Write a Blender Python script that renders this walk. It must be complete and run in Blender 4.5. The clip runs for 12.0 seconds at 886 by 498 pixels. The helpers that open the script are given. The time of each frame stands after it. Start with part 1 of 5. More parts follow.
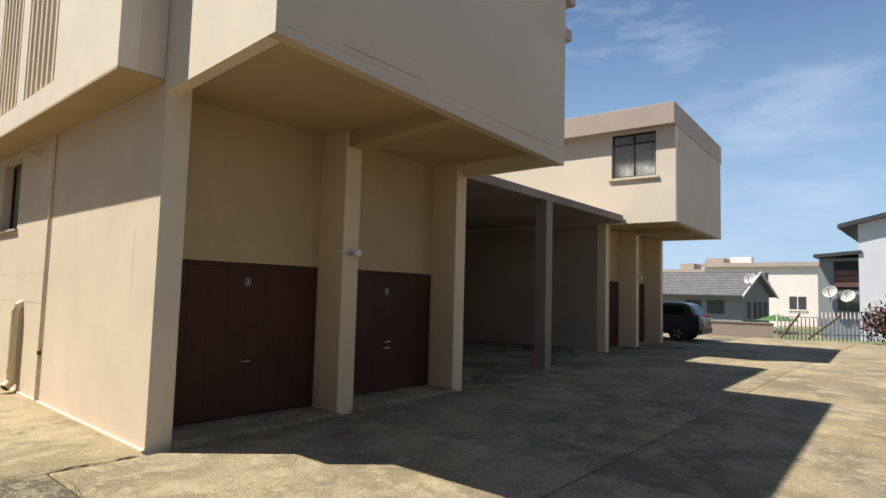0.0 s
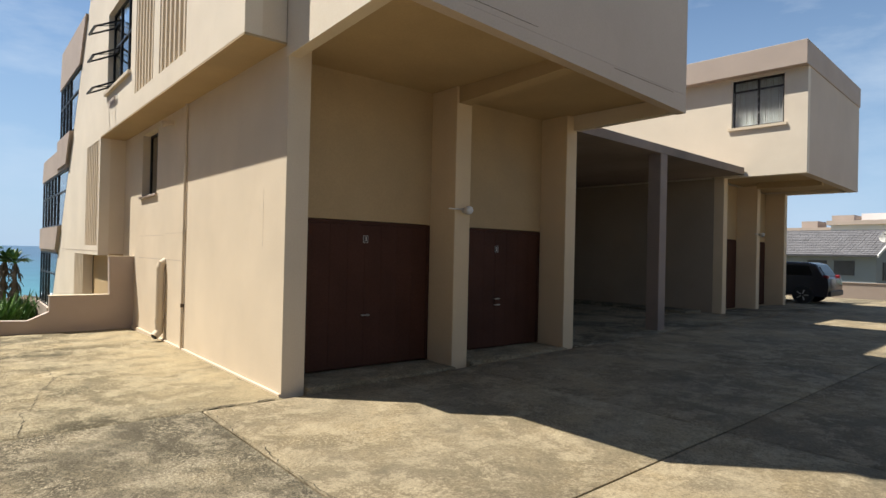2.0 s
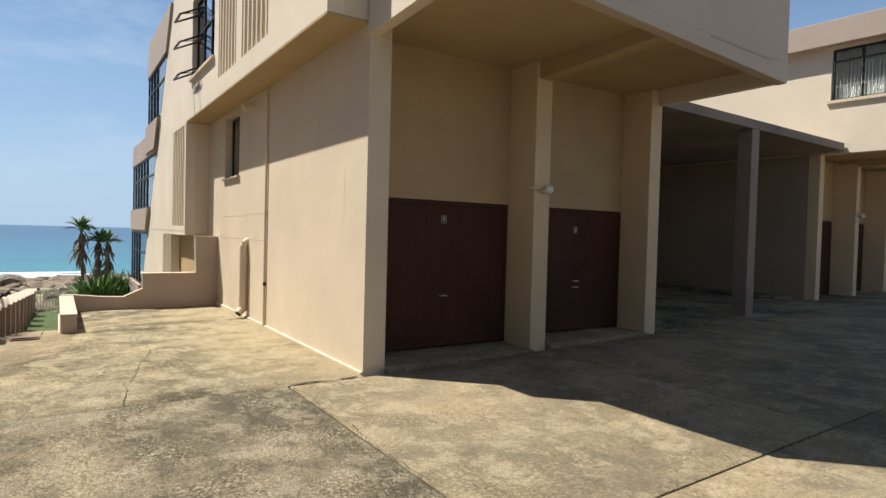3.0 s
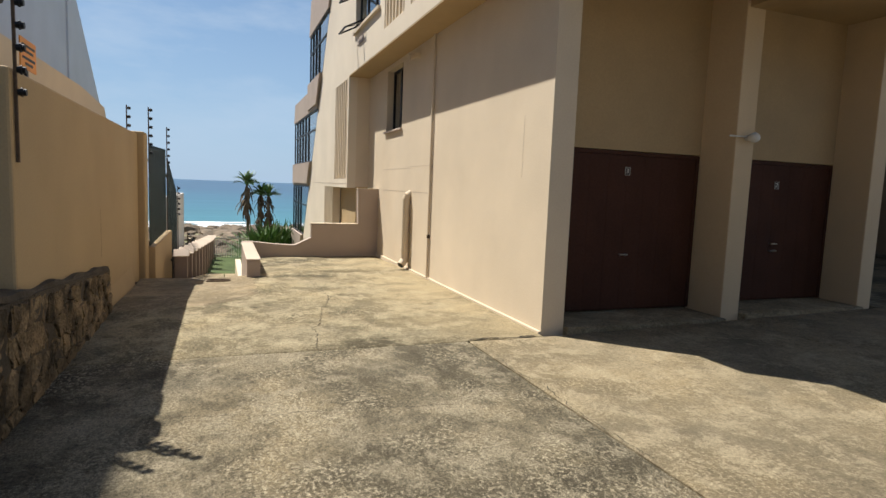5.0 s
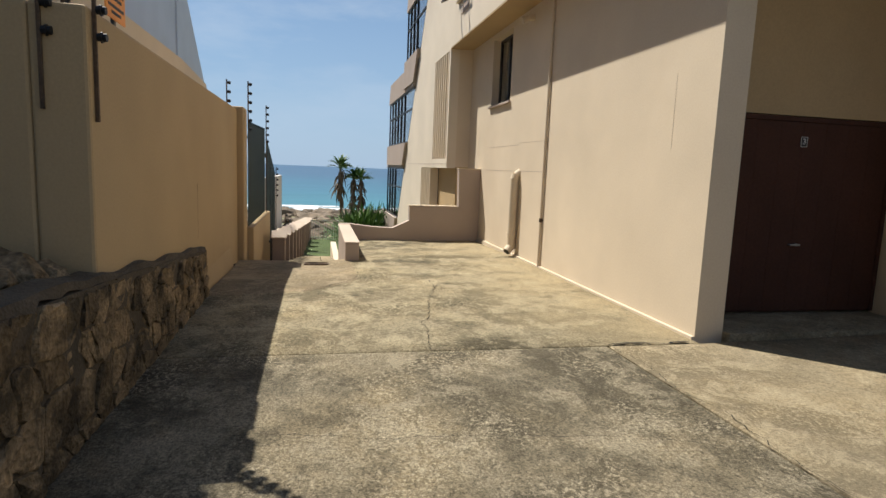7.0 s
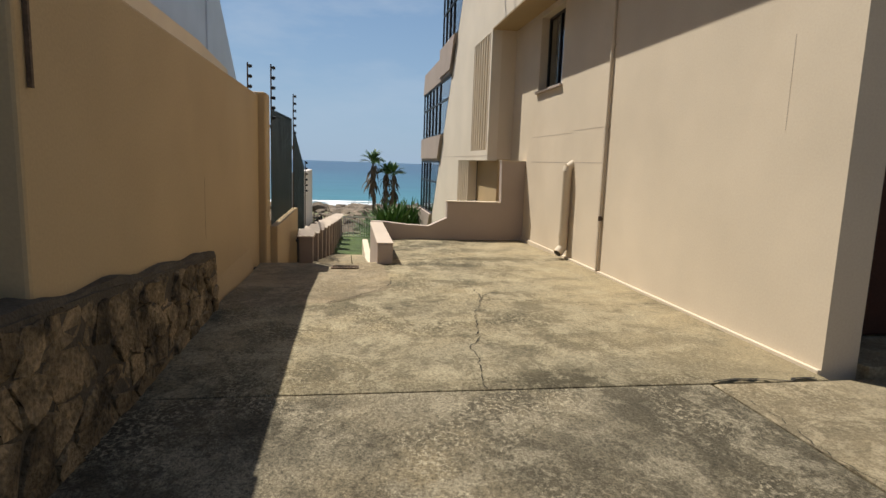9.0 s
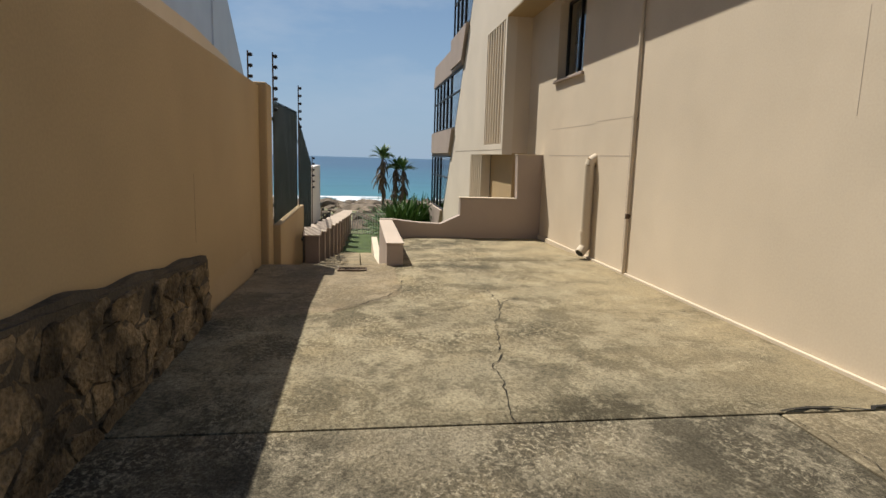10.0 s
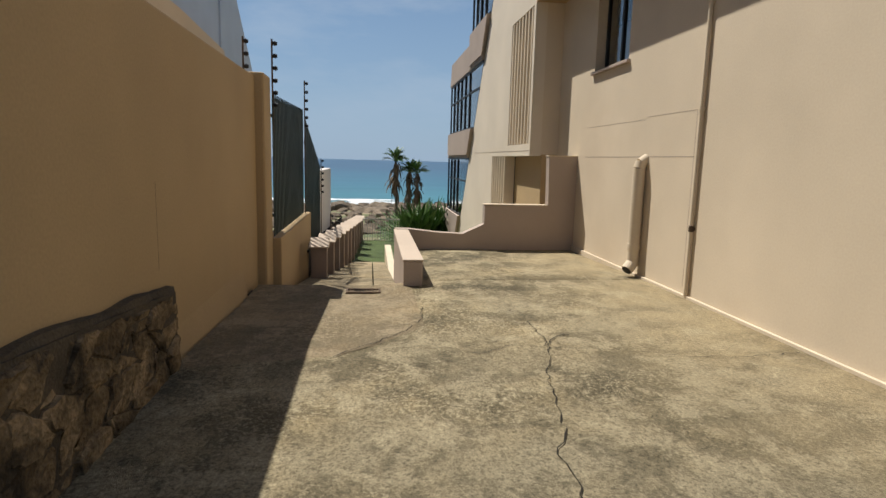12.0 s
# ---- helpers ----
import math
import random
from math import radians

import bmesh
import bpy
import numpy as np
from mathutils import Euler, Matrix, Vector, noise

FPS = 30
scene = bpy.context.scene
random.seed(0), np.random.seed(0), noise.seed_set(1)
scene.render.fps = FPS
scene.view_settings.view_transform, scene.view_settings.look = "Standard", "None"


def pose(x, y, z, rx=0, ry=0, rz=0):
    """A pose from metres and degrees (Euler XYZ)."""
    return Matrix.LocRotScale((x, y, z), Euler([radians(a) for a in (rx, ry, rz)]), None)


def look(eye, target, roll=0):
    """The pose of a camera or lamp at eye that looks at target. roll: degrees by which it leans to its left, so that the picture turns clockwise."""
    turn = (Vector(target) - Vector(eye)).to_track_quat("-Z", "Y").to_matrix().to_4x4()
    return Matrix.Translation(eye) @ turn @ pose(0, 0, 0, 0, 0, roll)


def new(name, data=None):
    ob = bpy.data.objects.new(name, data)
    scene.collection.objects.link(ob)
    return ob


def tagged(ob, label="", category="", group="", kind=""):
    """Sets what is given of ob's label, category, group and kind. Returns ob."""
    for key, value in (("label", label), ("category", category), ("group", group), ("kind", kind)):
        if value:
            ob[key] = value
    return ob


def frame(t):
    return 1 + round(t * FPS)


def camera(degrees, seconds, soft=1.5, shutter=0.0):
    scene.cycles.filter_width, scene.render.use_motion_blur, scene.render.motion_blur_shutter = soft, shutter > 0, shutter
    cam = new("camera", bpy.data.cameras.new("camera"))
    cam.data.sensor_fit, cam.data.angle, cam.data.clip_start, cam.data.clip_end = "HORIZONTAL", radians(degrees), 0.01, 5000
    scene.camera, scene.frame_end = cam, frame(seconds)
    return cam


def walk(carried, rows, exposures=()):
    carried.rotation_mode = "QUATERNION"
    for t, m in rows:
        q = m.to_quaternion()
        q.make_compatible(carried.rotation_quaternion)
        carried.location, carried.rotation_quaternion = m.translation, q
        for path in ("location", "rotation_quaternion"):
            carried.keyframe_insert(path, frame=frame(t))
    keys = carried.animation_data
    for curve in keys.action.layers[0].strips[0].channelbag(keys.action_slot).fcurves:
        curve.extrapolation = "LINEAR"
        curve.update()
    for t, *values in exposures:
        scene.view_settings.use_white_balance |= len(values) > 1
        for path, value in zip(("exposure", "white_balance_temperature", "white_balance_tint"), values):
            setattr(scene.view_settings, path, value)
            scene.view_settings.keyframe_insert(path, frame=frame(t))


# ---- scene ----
cam = camera(74.3, 12.0)
PATH = [
    (0, (6.443, -2.711, 1.749), (5.132, -1.208, 1.9), 1.5),
    (0.5, (6.408, -2.725, 1.736), (5.04, -1.271, 1.849), 1.4),
    (1, (6.376, -2.754, 1.713), (4.947, -1.356, 1.789), 1.3),
    (1.5, (6.305, -2.794, 1.693), (4.819, -1.456, 1.735), 1.3),
    (2, (6.243, -2.858, 1.665), (4.706, -1.579, 1.679), 1.3),
    (2.5, (6.153, -2.916, 1.654), (4.56, -1.707, 1.638), 1.4),
    (3, (6.034, -2.94, 1.635), (4.368, -1.836, 1.583), 1.5),
    (3.5, (5.886, -2.983, 1.615), (4.158, -1.979, 1.53), 1.6),
    (5.5, (5.252, -3.282, 1.518), (3.36, -2.678, 1.278), 2.4),
    (6, (5.012, -3.259, 1.486), (3.095, -2.749, 1.231), 2.5),
    (6.5, (4.751, -3.32, 1.45), (2.823, -2.857, 1.187), 2.5),
    (7, (4.474, -3.315, 1.419), (2.539, -2.889, 1.149), 2.3),
    (9, (3.438, -3.26, 1.366), (1.485, -2.941, 1.075), 2.0),
    (9.5, (3.146, -3.2, 1.365), (1.192, -2.9, 1.066), 1.9),
    (10, (2.885, -3.227, 1.35), (0.93, -2.941, 1.042), 1.7),
    (10.5, (2.614, -3.24, 1.35), (0.657, -2.963, 1.044), 1.7),
    (11, (2.306, -3.192, 1.348), (0.347, -2.926, 1.045), 1.7),
    (11.5, (2.058, -3.178, 1.344), (0.097, -2.926, 1.042), 1.5),
    (12, (1.757, -3.218, 1.34), (-0.205, -2.975, 1.039), 1.5),
]
walk(cam, [(t, look(eye, target, roll)) for t, eye, target, roll in PATH], [(0, 0.83), (2.5, 0.74), (5.5, 0.58), (7.0, 0.52), (9.0, 0.31), (12.0, 0.2)])

# ---------------------------------------------------------------- light
SUN_WAY = Vector((-0.44, -0.39, 1.0)).normalized()
sun_data = bpy.data.lights.new("sun", "SUN")
sun_data.energy, sun_data.angle, sun_data.color = 5.0, radians(0.55), (1.0, 0.95, 0.86)
sun = new("sun", sun_data)
sun.matrix_world = look(Vector((0, 0, 30)) + SUN_WAY * 10, (0, 0, 30))
world = bpy.data.worlds.new("sky")
scene.world = world
world.use_nodes = True
wn, wl = world.node_tree.nodes, world.node_tree.links
sky = wn.new("ShaderNodeTexSky")
sky.sky_type, sky.sun_disc = "NISHITA", False
sky.sun_elevation = math.asin(SUN_WAY.z)
sky.sun_rotation = math.atan2(SUN_WAY.x, SUN_WAY.y)
sky.air_density, sky.dust_density, sky.ozone_density = 1.0, 0.05, 4.0
wcoord = wn.new("ShaderNodeTexCoord")
wmap = wn.new("ShaderNodeMapping")
wmap.inputs["Scale"].default_value = (1.3, 1.3, 4.5)
wl.new(wcoord.outputs["Generated"], wmap.inputs["Vector"])
cloud = wn.new("ShaderNodeTexNoise")
cloud.inputs["Scale"].default_value, cloud.inputs["Detail"].default_value = 2.2, 9
cloud.inputs["Roughness"].default_value = 0.58
wl.new(wmap.outputs["Vector"], cloud.inputs["Vector"])
cramp = wn.new("ShaderNodeValToRGB")
cramp.color_ramp.elements[0].position, cramp.color_ramp.elements[1].position = 0.46, 0.76
cramp.color_ramp.elements[1].color = (0.62, 0.62, 0.62, 1)
wl.new(cloud.outputs["Fac"], cramp.inputs["Fac"])
wmix = wn.new("ShaderNodeMixRGB")
wmix.inputs["Color2"].default_value = (9.0, 9.4, 9.8, 1)
wl.new(cramp.outputs["Color"], wmix.inputs["Fac"])
wsat = wn.new("ShaderNodeHueSaturation")
wsat.inputs["Saturation"].default_value = 1.08
wl.new(sky.outputs["Color"], wsat.inputs["Color"])
wl.new(wsat.outputs["Color"], wmix.inputs["Color1"])
wsep = wn.new("ShaderNodeSeparateXYZ")
wl.new(wcoord.outputs["Generated"], wsep.inputs["Vector"])
whaze = wn.new("ShaderNodeValToRGB")
whaze.color_ramp.elements[0].position, whaze.color_ramp.elements[1].position = 0.0, 0.5
whaze.color_ramp.elements[0].color, whaze.color_ramp.elements[1].color = (0.88, 0.88, 0.88, 1), (0, 0, 0, 1)
wl.new(wsep.outputs["Z"], whaze.inputs["Fac"])
wair = wn.new("ShaderNodeMixRGB")
wair.inputs["Color2"].default_value = (4.0, 5.7, 7.9, 1)
wl.new(whaze.outputs["Color"], wair.inputs["Fac"])
wl.new(wmix.outputs["Color"], wair.inputs["Color1"])
wl.new(wair.outputs["Color"], wn["Background"].inputs["Color"])
wn["Background"].inputs["Strength"].default_value = 0.064


# ---------------------------------------------------------------- materials
def material(name, colour, rough=0.7, vary=0.15, scale=2.0, fine=40.0, bump=0.15, metal=0.0, stain=None, stain_at=(0.5, 0.75), spec=0.4, piece=0.0, dist=0.004):
    """A painted, cast or natural surface: large and fine variation of one colour, stains of a second, fine relief."""
    m = bpy.data.materials.new(name)
    m.use_nodes = True
    n, l = m.node_tree.nodes, m.node_tree.links
    b = n["Principled BSDF"]
    b.inputs["Roughness"].default_value, b.inputs["Metallic"].default_value = rough, metal
    b.inputs["Specular IOR Level"].default_value = spec
    co = n.new("ShaderNodeTexCoord")
    geo = n.new("ShaderNodeNewGeometry")
    big = n.new("ShaderNodeTexNoise")
    big.inputs["Scale"].default_value, big.inputs["Detail"].default_value = scale, 6
    l.new(geo.outputs["Position"], big.inputs["Vector"])
    small = n.new("ShaderNodeTexNoise")
    small.inputs["Scale"].default_value, small.inputs["Detail"].default_value = fine, 5
    l.new(geo.outputs["Position"], small.inputs["Vector"])
    ramp = n.new("ShaderNodeValToRGB")
    lo, hi = [max(0, c * (1 - vary)) for c in colour], [min(1, c * (1 + vary)) for c in colour]
    ramp.color_ramp.elements[0].color, ramp.color_ramp.elements[1].color = (*lo, 1), (*hi, 1)
    ramp.color_ramp.elements[0].position, ramp.color_ramp.elements[1].position = 0.3, 0.7
    l.new(big.outputs["Fac"], ramp.inputs["Fac"])
    out = ramp.outputs["Color"]
    speck = n.new("ShaderNodeMixRGB")
    speck.blend_type = "OVERLAY"
    speck.inputs["Fac"].default_value = min(0.9, vary * 2)
    l.new(out, speck.inputs["Color1"]), l.new(small.outputs["Fac"], speck.inputs["Color2"])
    out = speck.outputs["Color"]
    if stain:
        blot = n.new("ShaderNodeTexNoise")
        blot.inputs["Scale"].default_value, blot.inputs["Detail"].default_value, blot.inputs["Roughness"].default_value = scale * 0.45, 8, 0.65
        l.new(geo.outputs["Position"], blot.inputs["Vector"])
        r2 = n.new("ShaderNodeValToRGB")
        r2.color_ramp.elements[0].position, r2.color_ramp.elements[1].position = stain_at
        l.new(blot.outputs["Fac"], r2.inputs["Fac"])
        mix = n.new("ShaderNodeMixRGB")
        mix.inputs["Color2"].default_value = (*stain, 1)
        l.new(r2.outputs["Color"], mix.inputs["Fac"]), l.new(out, mix.inputs["Color1"])
        out = mix.outputs["Color"]
    if piece:
        info = n.new("ShaderNodeObjectInfo")
        hsv = n.new("ShaderNodeHueSaturation")
        rng = n.new("ShaderNodeMapRange")
        rng.inputs["To Min"].default_value, rng.inputs["To Max"].default_value = 1 - piece, 1 + piece
        l.new(info.outputs["Random"], rng.inputs["Value"]), l.new(rng.outputs["Result"], hsv.inputs["Value"])
        l.new(out, hsv.inputs["Color"])
        out = hsv.outputs["Color"]
    l.new(out, b.inputs["Base Color"])
    if bump:
        bp = n.new("ShaderNodeBump")
        bp.inputs["Strength"].default_value, bp.inputs["Distance"].default_value = bump, dist
        l.new(small.outputs["Fac"], bp.inputs["Height"]), l.new(bp.outputs["Normal"], b.inputs["Normal"])
    return m


def glass_material(name, colour=(0.03, 0.04, 0.05), rough=0.06):
    """Dark window glass seen from outside: reflecting, with a dim room behind."""
    m = bpy.data.materials.new(name)
    m.use_nodes = True
    n, l = m.node_tree.nodes, m.node_tree.links
    b = n["Principled BSDF"]
    b.inputs["Base Color"].default_value = (0.9, 0.95, 0.95, 1)
    b.inputs["Roughness"].default_value = 0.02
    b.inputs["Transmission Weight"].default_value = 1.0
    b.inputs["IOR"].default_value = 1.45
    return m


CREAM = material("cream_masonry_paint", (0.63, 0.528, 0.395), 0.75, 0.07, 0.9, 60, 0.1, stain=(0.57, 0.46, 0.33), stain_at=(0.52, 0.85))
# ochre paint, lowered further for the shade these walls stand in
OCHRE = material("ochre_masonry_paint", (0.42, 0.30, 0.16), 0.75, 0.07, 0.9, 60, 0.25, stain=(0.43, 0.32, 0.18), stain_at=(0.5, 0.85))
MAUVE = material("mauve_masonry_paint", (0.40, 0.32, 0.265), 0.75, 0.06, 0.9, 60, 0.25, stain=(0.33, 0.265, 0.22), stain_at=(0.52, 0.85))
# cream of soffits and lintels, with their warm shade put into the colour
SOFFIT = material("soffit_shade_cream", (0.41, 0.295, 0.16), 0.8, 0.07, 1.2, 50, 0.2, stain=(0.36, 0.265, 0.155), stain_at=(0.5, 0.8))
# beige lowered to carry the carport's shade in its colour
CARPORT_WALL = material("carport_shade_beige", (0.31, 0.245, 0.175), 0.8, 0.1, 0.8, 50, 0.25, stain=(0.27, 0.21, 0.15), stain_at=(0.48, 0.75))
# mauve with the carport's shade put in; also the dark fence pillars' paint
DARKENED_MAUVE = material("darkened_mauve", (0.26, 0.20, 0.165), 0.8, 0.1, 0.8, 50, 0.25, stain=(0.15, 0.12, 0.1), stain_at=(0.48, 0.75))
# cream whitened to show strong sun on the upper walls
PALE = material("sun_lightened_cream", (0.68, 0.595, 0.475), 0.75, 0.06, 0.8, 60, 0.1, stain=(0.6, 0.51, 0.4), stain_at=(0.52, 0.85))
# cream for the piers, tinted with the warm tone of their shade
WARM = material("pier_shade_cream", (0.61, 0.47, 0.30), 0.75, 0.06, 0.9, 60, 0.1, stain=(0.52, 0.4, 0.25), stain_at=(0.52, 0.85))
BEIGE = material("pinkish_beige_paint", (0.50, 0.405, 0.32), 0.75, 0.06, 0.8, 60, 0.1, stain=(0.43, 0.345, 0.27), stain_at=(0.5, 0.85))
GREY_WALL = material("pale_grey_masonry_paint", (0.55, 0.56, 0.6), 0.75, 0.05, 0.7, 40, 0.2)
WHITE_WALL = material("white_masonry_paint", (0.72, 0.66, 0.62), 0.75, 0.05, 0.5, 30, 0.2)
SLATE_WALL = material("slate_grey_masonry_paint", (0.2, 0.22, 0.24), 0.75, 0.06, 0.7, 40, 0.2)
CHARCOAL = material("charcoal_timber", (0.05, 0.05, 0.055), 0.6, 0.15, 3, 40, 0.2)


def concrete(name, pale, dirt, amount, grit, sand=None):
    """Old cast concrete: broad tide marks, mould in clumps, worn pale patches and coarse grit. sand: colour of sand washed along the foot of the end wall."""
    m = bpy.data.materials.new(name)
    m.use_nodes = True
    n, l = m.node_tree.nodes, m.node_tree.links
    b = n["Principled BSDF"]
    b.inputs["Roughness"].default_value, b.inputs["Specular IOR Level"].default_value = 0.92, 0.2
    geo = n.new("ShaderNodeNewGeometry")

    def grain(scale, detail, rough, lo, hi, warp=0.0):
        t = n.new("ShaderNodeTexNoise")
        t.inputs["Scale"].default_value, t.inputs["Detail"].default_value = scale, detail
        t.inputs["Roughness"].default_value, t.inputs["Distortion"].default_value = rough, warp
        l.new(geo.outputs["Position"], t.inputs["Vector"])
        k = n.new("ShaderNodeMapRange")
        k.inputs["From Min"].default_value, k.inputs["From Max"].default_value = lo, hi
        l.new(t.outputs["Fac"], k.inputs["Value"])
        return k.outputs["Result"]

    def blend(kind, fac, one, two):
        x = n.new("ShaderNodeMixRGB")
        x.blend_type = kind
        for socket, value in zip(("Fac", "Color1", "Color2"), (fac, one, two)):
            if isinstance(value, (int, float)):
                x.inputs[socket].default_value = value
            elif isinstance(value, tuple):
                x.inputs[socket].default_value = (*value, 1)
            else:
                l.new(value, x.inputs[socket])
        return x.outputs["Color"]

    def times(a, c):
        x = n.new("ShaderNodeMath")
        x.operation = "MULTIPLY"
        for socket, value in zip(x.inputs, (a, c)):
            if isinstance(value, (int, float)):
                socket.default_value = value
            else:
                l.new(value, socket)
        return x.outputs["Value"]

    broad = grain(0.5, 9, 0.62, 0.44, 0.57, 0.3)
    patch = grain(1.7, 13, 0.68, 0.47, 0.57, 0.15)
    mould = grain(19, 12, 0.85, 0.47, 0.58)
    coarse = grain(55, 8, 0.85, 0.40, 0.60)
    fine = grain(170, 3, 0.6, 0.35, 0.65)
    warm = tuple(c * k for c, k in zip(pale, (1.07, 1.0, 0.87)))
    col = blend("MIX", grain(0.9, 4, 0.5, 0.35, 0.65), pale, warm)
    col = blend("MIX", times(broad, amount * 0.9), col, dirt)
    col = blend("MIX", times(patch, amount * 0.7), col, dirt)
    col = blend("MIX", times(mould, amount * 0.5), col, tuple(c * 0.7 for c in dirt))
    col = blend("MIX", times(grain(2.2, 15, 0.82, 0.5, 0.57, 0.3), 0.65), col, tuple(min(1, c * 1.3) for c in pale))
    worn = times(grain(0.9, 12, 0.72, 0.46, 0.58, 0.3), grain(30, 8, 0.78, 0.515, 0.55))
    col = blend("MIX", times(worn, grit * 1.5), col, tuple(min(1, c * 1.85) for c in pale))
    col = blend("MIX", times(grain(42, 6, 0.75, 0.53, 0.58), amount * 0.5), col, tuple(c * 0.5 for c in dirt))
    if sand:
        along = n.new("ShaderNodeSeparateXYZ")
        l.new(geo.outputs["Position"], along.inputs["Vector"])
        near = n.new("ShaderNodeMapRange")
        near.inputs["From Min"].default_value, near.inputs["From Max"].default_value = -1.7, -0.3
        l.new(along.outputs["Y"], near.inputs["Value"])
        col = blend("MIX", times(times(near.outputs["Result"], grain(1.6, 9, 0.65, 0.3, 0.55, 0.3)), 0.75), col, sand)
    col = blend("OVERLAY", grit, col, coarse)
    col = blend("OVERLAY", grit * 0.5, col, fine)
    l.new(col, b.inputs["Base Color"])
    bp = n.new("ShaderNodeBump")
    bp.inputs["Strength"].default_value, bp.inputs["Distance"].default_value = 0.7, 0.006
    l.new(blend("ADD", 0.6, coarse, mould), bp.inputs["Height"])
    l.new(bp.outputs["Normal"], b.inputs["Normal"])
    return m


CONCRETE = concrete("mouldy_concrete", (0.285, 0.243, 0.168), (0.078, 0.067, 0.045), 0.88, 0.48)
CONCRETE_SAND = concrete("sandy_concrete", (0.345, 0.285, 0.187), (0.14, 0.116, 0.076), 0.6, 0.24)
CONCRETE_YARD = concrete("yard_concrete", (0.315, 0.262, 0.175), (0.13, 0.108, 0.073), 0.6, 0.2)
CONCRETE_LANE = concrete("lane_concrete", (0.31, 0.25, 0.165), (0.14, 0.12, 0.082), 0.6, 0.22)
CONCRETE_DRIVE = concrete("worn_drive_concrete", (0.36, 0.305, 0.2), (0.085, 0.072, 0.045), 0.88, 0.32, (0.42, 0.335, 0.2))
JOINT = material("dark_joint_filler", (0.022, 0.018, 0.013), 0.95, 0.3, 6, 60, 0.5)
MAROON = material("maroon_door_paint", (0.064, 0.026, 0.016), 0.65, 0.14, 1.6, 40, 0.15, spec=0.15)
DARK_METAL = material("dark_bronze_metal", (0.03, 0.028, 0.028), 0.45, 0.2, 4, 60, 0.1, metal=0.4)
GREEN_METAL = material("dark_green_metal", (0.02, 0.035, 0.03), 0.5, 0.2, 4, 60, 0.1)
PALE_METAL = material("pale_painted_metal", (0.55, 0.53, 0.5), 0.5, 0.1, 4, 60, 0.1)
CHROME = material("worn_steel", (0.5, 0.48, 0.45), 0.35, 0.1, 8, 60, 0.1, metal=0.9)
BLACK = material("black_plastic", (0.012, 0.012, 0.013), 0.5, 0.2, 6, 60, 0.1)
WHITE_PLASTIC = material("white_plastic", (0.72, 0.70, 0.66), 0.4, 0.05, 6, 60, 0.05)
RUST = material("rusted_iron", (0.10, 0.065, 0.04), 0.85, 0.35, 8, 70, 0.4)
ORANGE = material("orange_sign_plastic", (0.85, 0.33, 0.06), 0.5, 0.06, 6, 60, 0.05)
STONE = material("split_sandstone", (0.23, 0.165, 0.095), 0.92, 0.45, 7, 38, 1.0, stain=(0.055, 0.043, 0.028), stain_at=(0.46, 0.62), piece=0.35, dist=0.03, spec=0.15)
MORTAR = material("dirty_mortar", (0.075, 0.058, 0.038), 0.95, 0.3, 5, 60, 0.8, dist=0.01)
SOIL = material("dark_soil", (0.045, 0.035, 0.026), 0.95, 0.4, 4, 40, 1.0, dist=0.03)
GRASS = material("lawn", (0.06, 0.09, 0.025), 0.9, 0.35, 2, 50, 1.0, dist=0.03)
SCRUB = material("dune_scrub_ground", (0.12, 0.13, 0.055), 0.95, 0.4, 0.25, 8, 1.0, stain=(0.30, 0.24, 0.15), stain_at=(0.45, 0.6), dist=0.05)
ROCK = material("shore_rock", (0.20, 0.15, 0.10), 0.9, 0.4, 0.4, 4, 1.0, stain=(0.09, 0.07, 0.05), stain_at=(0.45, 0.65), dist=0.1)
LEAF = material("strelitzia_leaf", (0.06, 0.13, 0.028), 0.45, 0.3, 3, 20, 0.2, spec=0.5)
LEAF_PALE = material("flax_leaf", (0.11, 0.19, 0.05), 0.45, 0.3, 3, 20, 0.2, spec=0.5)
LEAF_DRY = material("dry_leaf", (0.12, 0.085, 0.05), 0.8, 0.35, 3, 20, 0.3)
LEAF_RED = material("bronze_leaf", (0.12, 0.06, 0.05), 0.6, 0.35, 3, 20, 0.3)
BARK = material("fibrous_trunk", (0.10, 0.075, 0.05), 0.9, 0.3, 6, 30, 0.8)
ROOF_TILE = material("grey_roof_tile", (0.15, 0.145, 0.15), 0.75, 0.15, 2, 20, 0.3, piece=0.12)
CAR_PAINT = material("dark_blue_car_paint", (0.012, 0.014, 0.022), 0.22, 0.05, 1, 20, 0.0, spec=0.6)
TYRE = material("tyre_rubber", (0.02, 0.02, 0.02), 0.85, 0.2, 6, 60, 0.3)
LAMP_RED = material("red_lamp_lens", (0.2, 0.01, 0.014), 0.25, 0.1, 6, 60, 0.0)
CURTAIN = material("white_net_curtain", (0.68, 0.68, 0.66), 0.9, 0.08, 6, 80, 0.1)
# near-black colour in place of the low light inside rooms
ROOM = material("room_dimness", (0.1, 0.095, 0.09), 0.9, 0.1, 2, 30, 0.1)
GLASS = glass_material("window_glass")
CAR_GLASS = material("tinted_car_glass", (0.01, 0.011, 0.013), 0.2, 0.05, 1, 20, 0.0, spec=0.25)


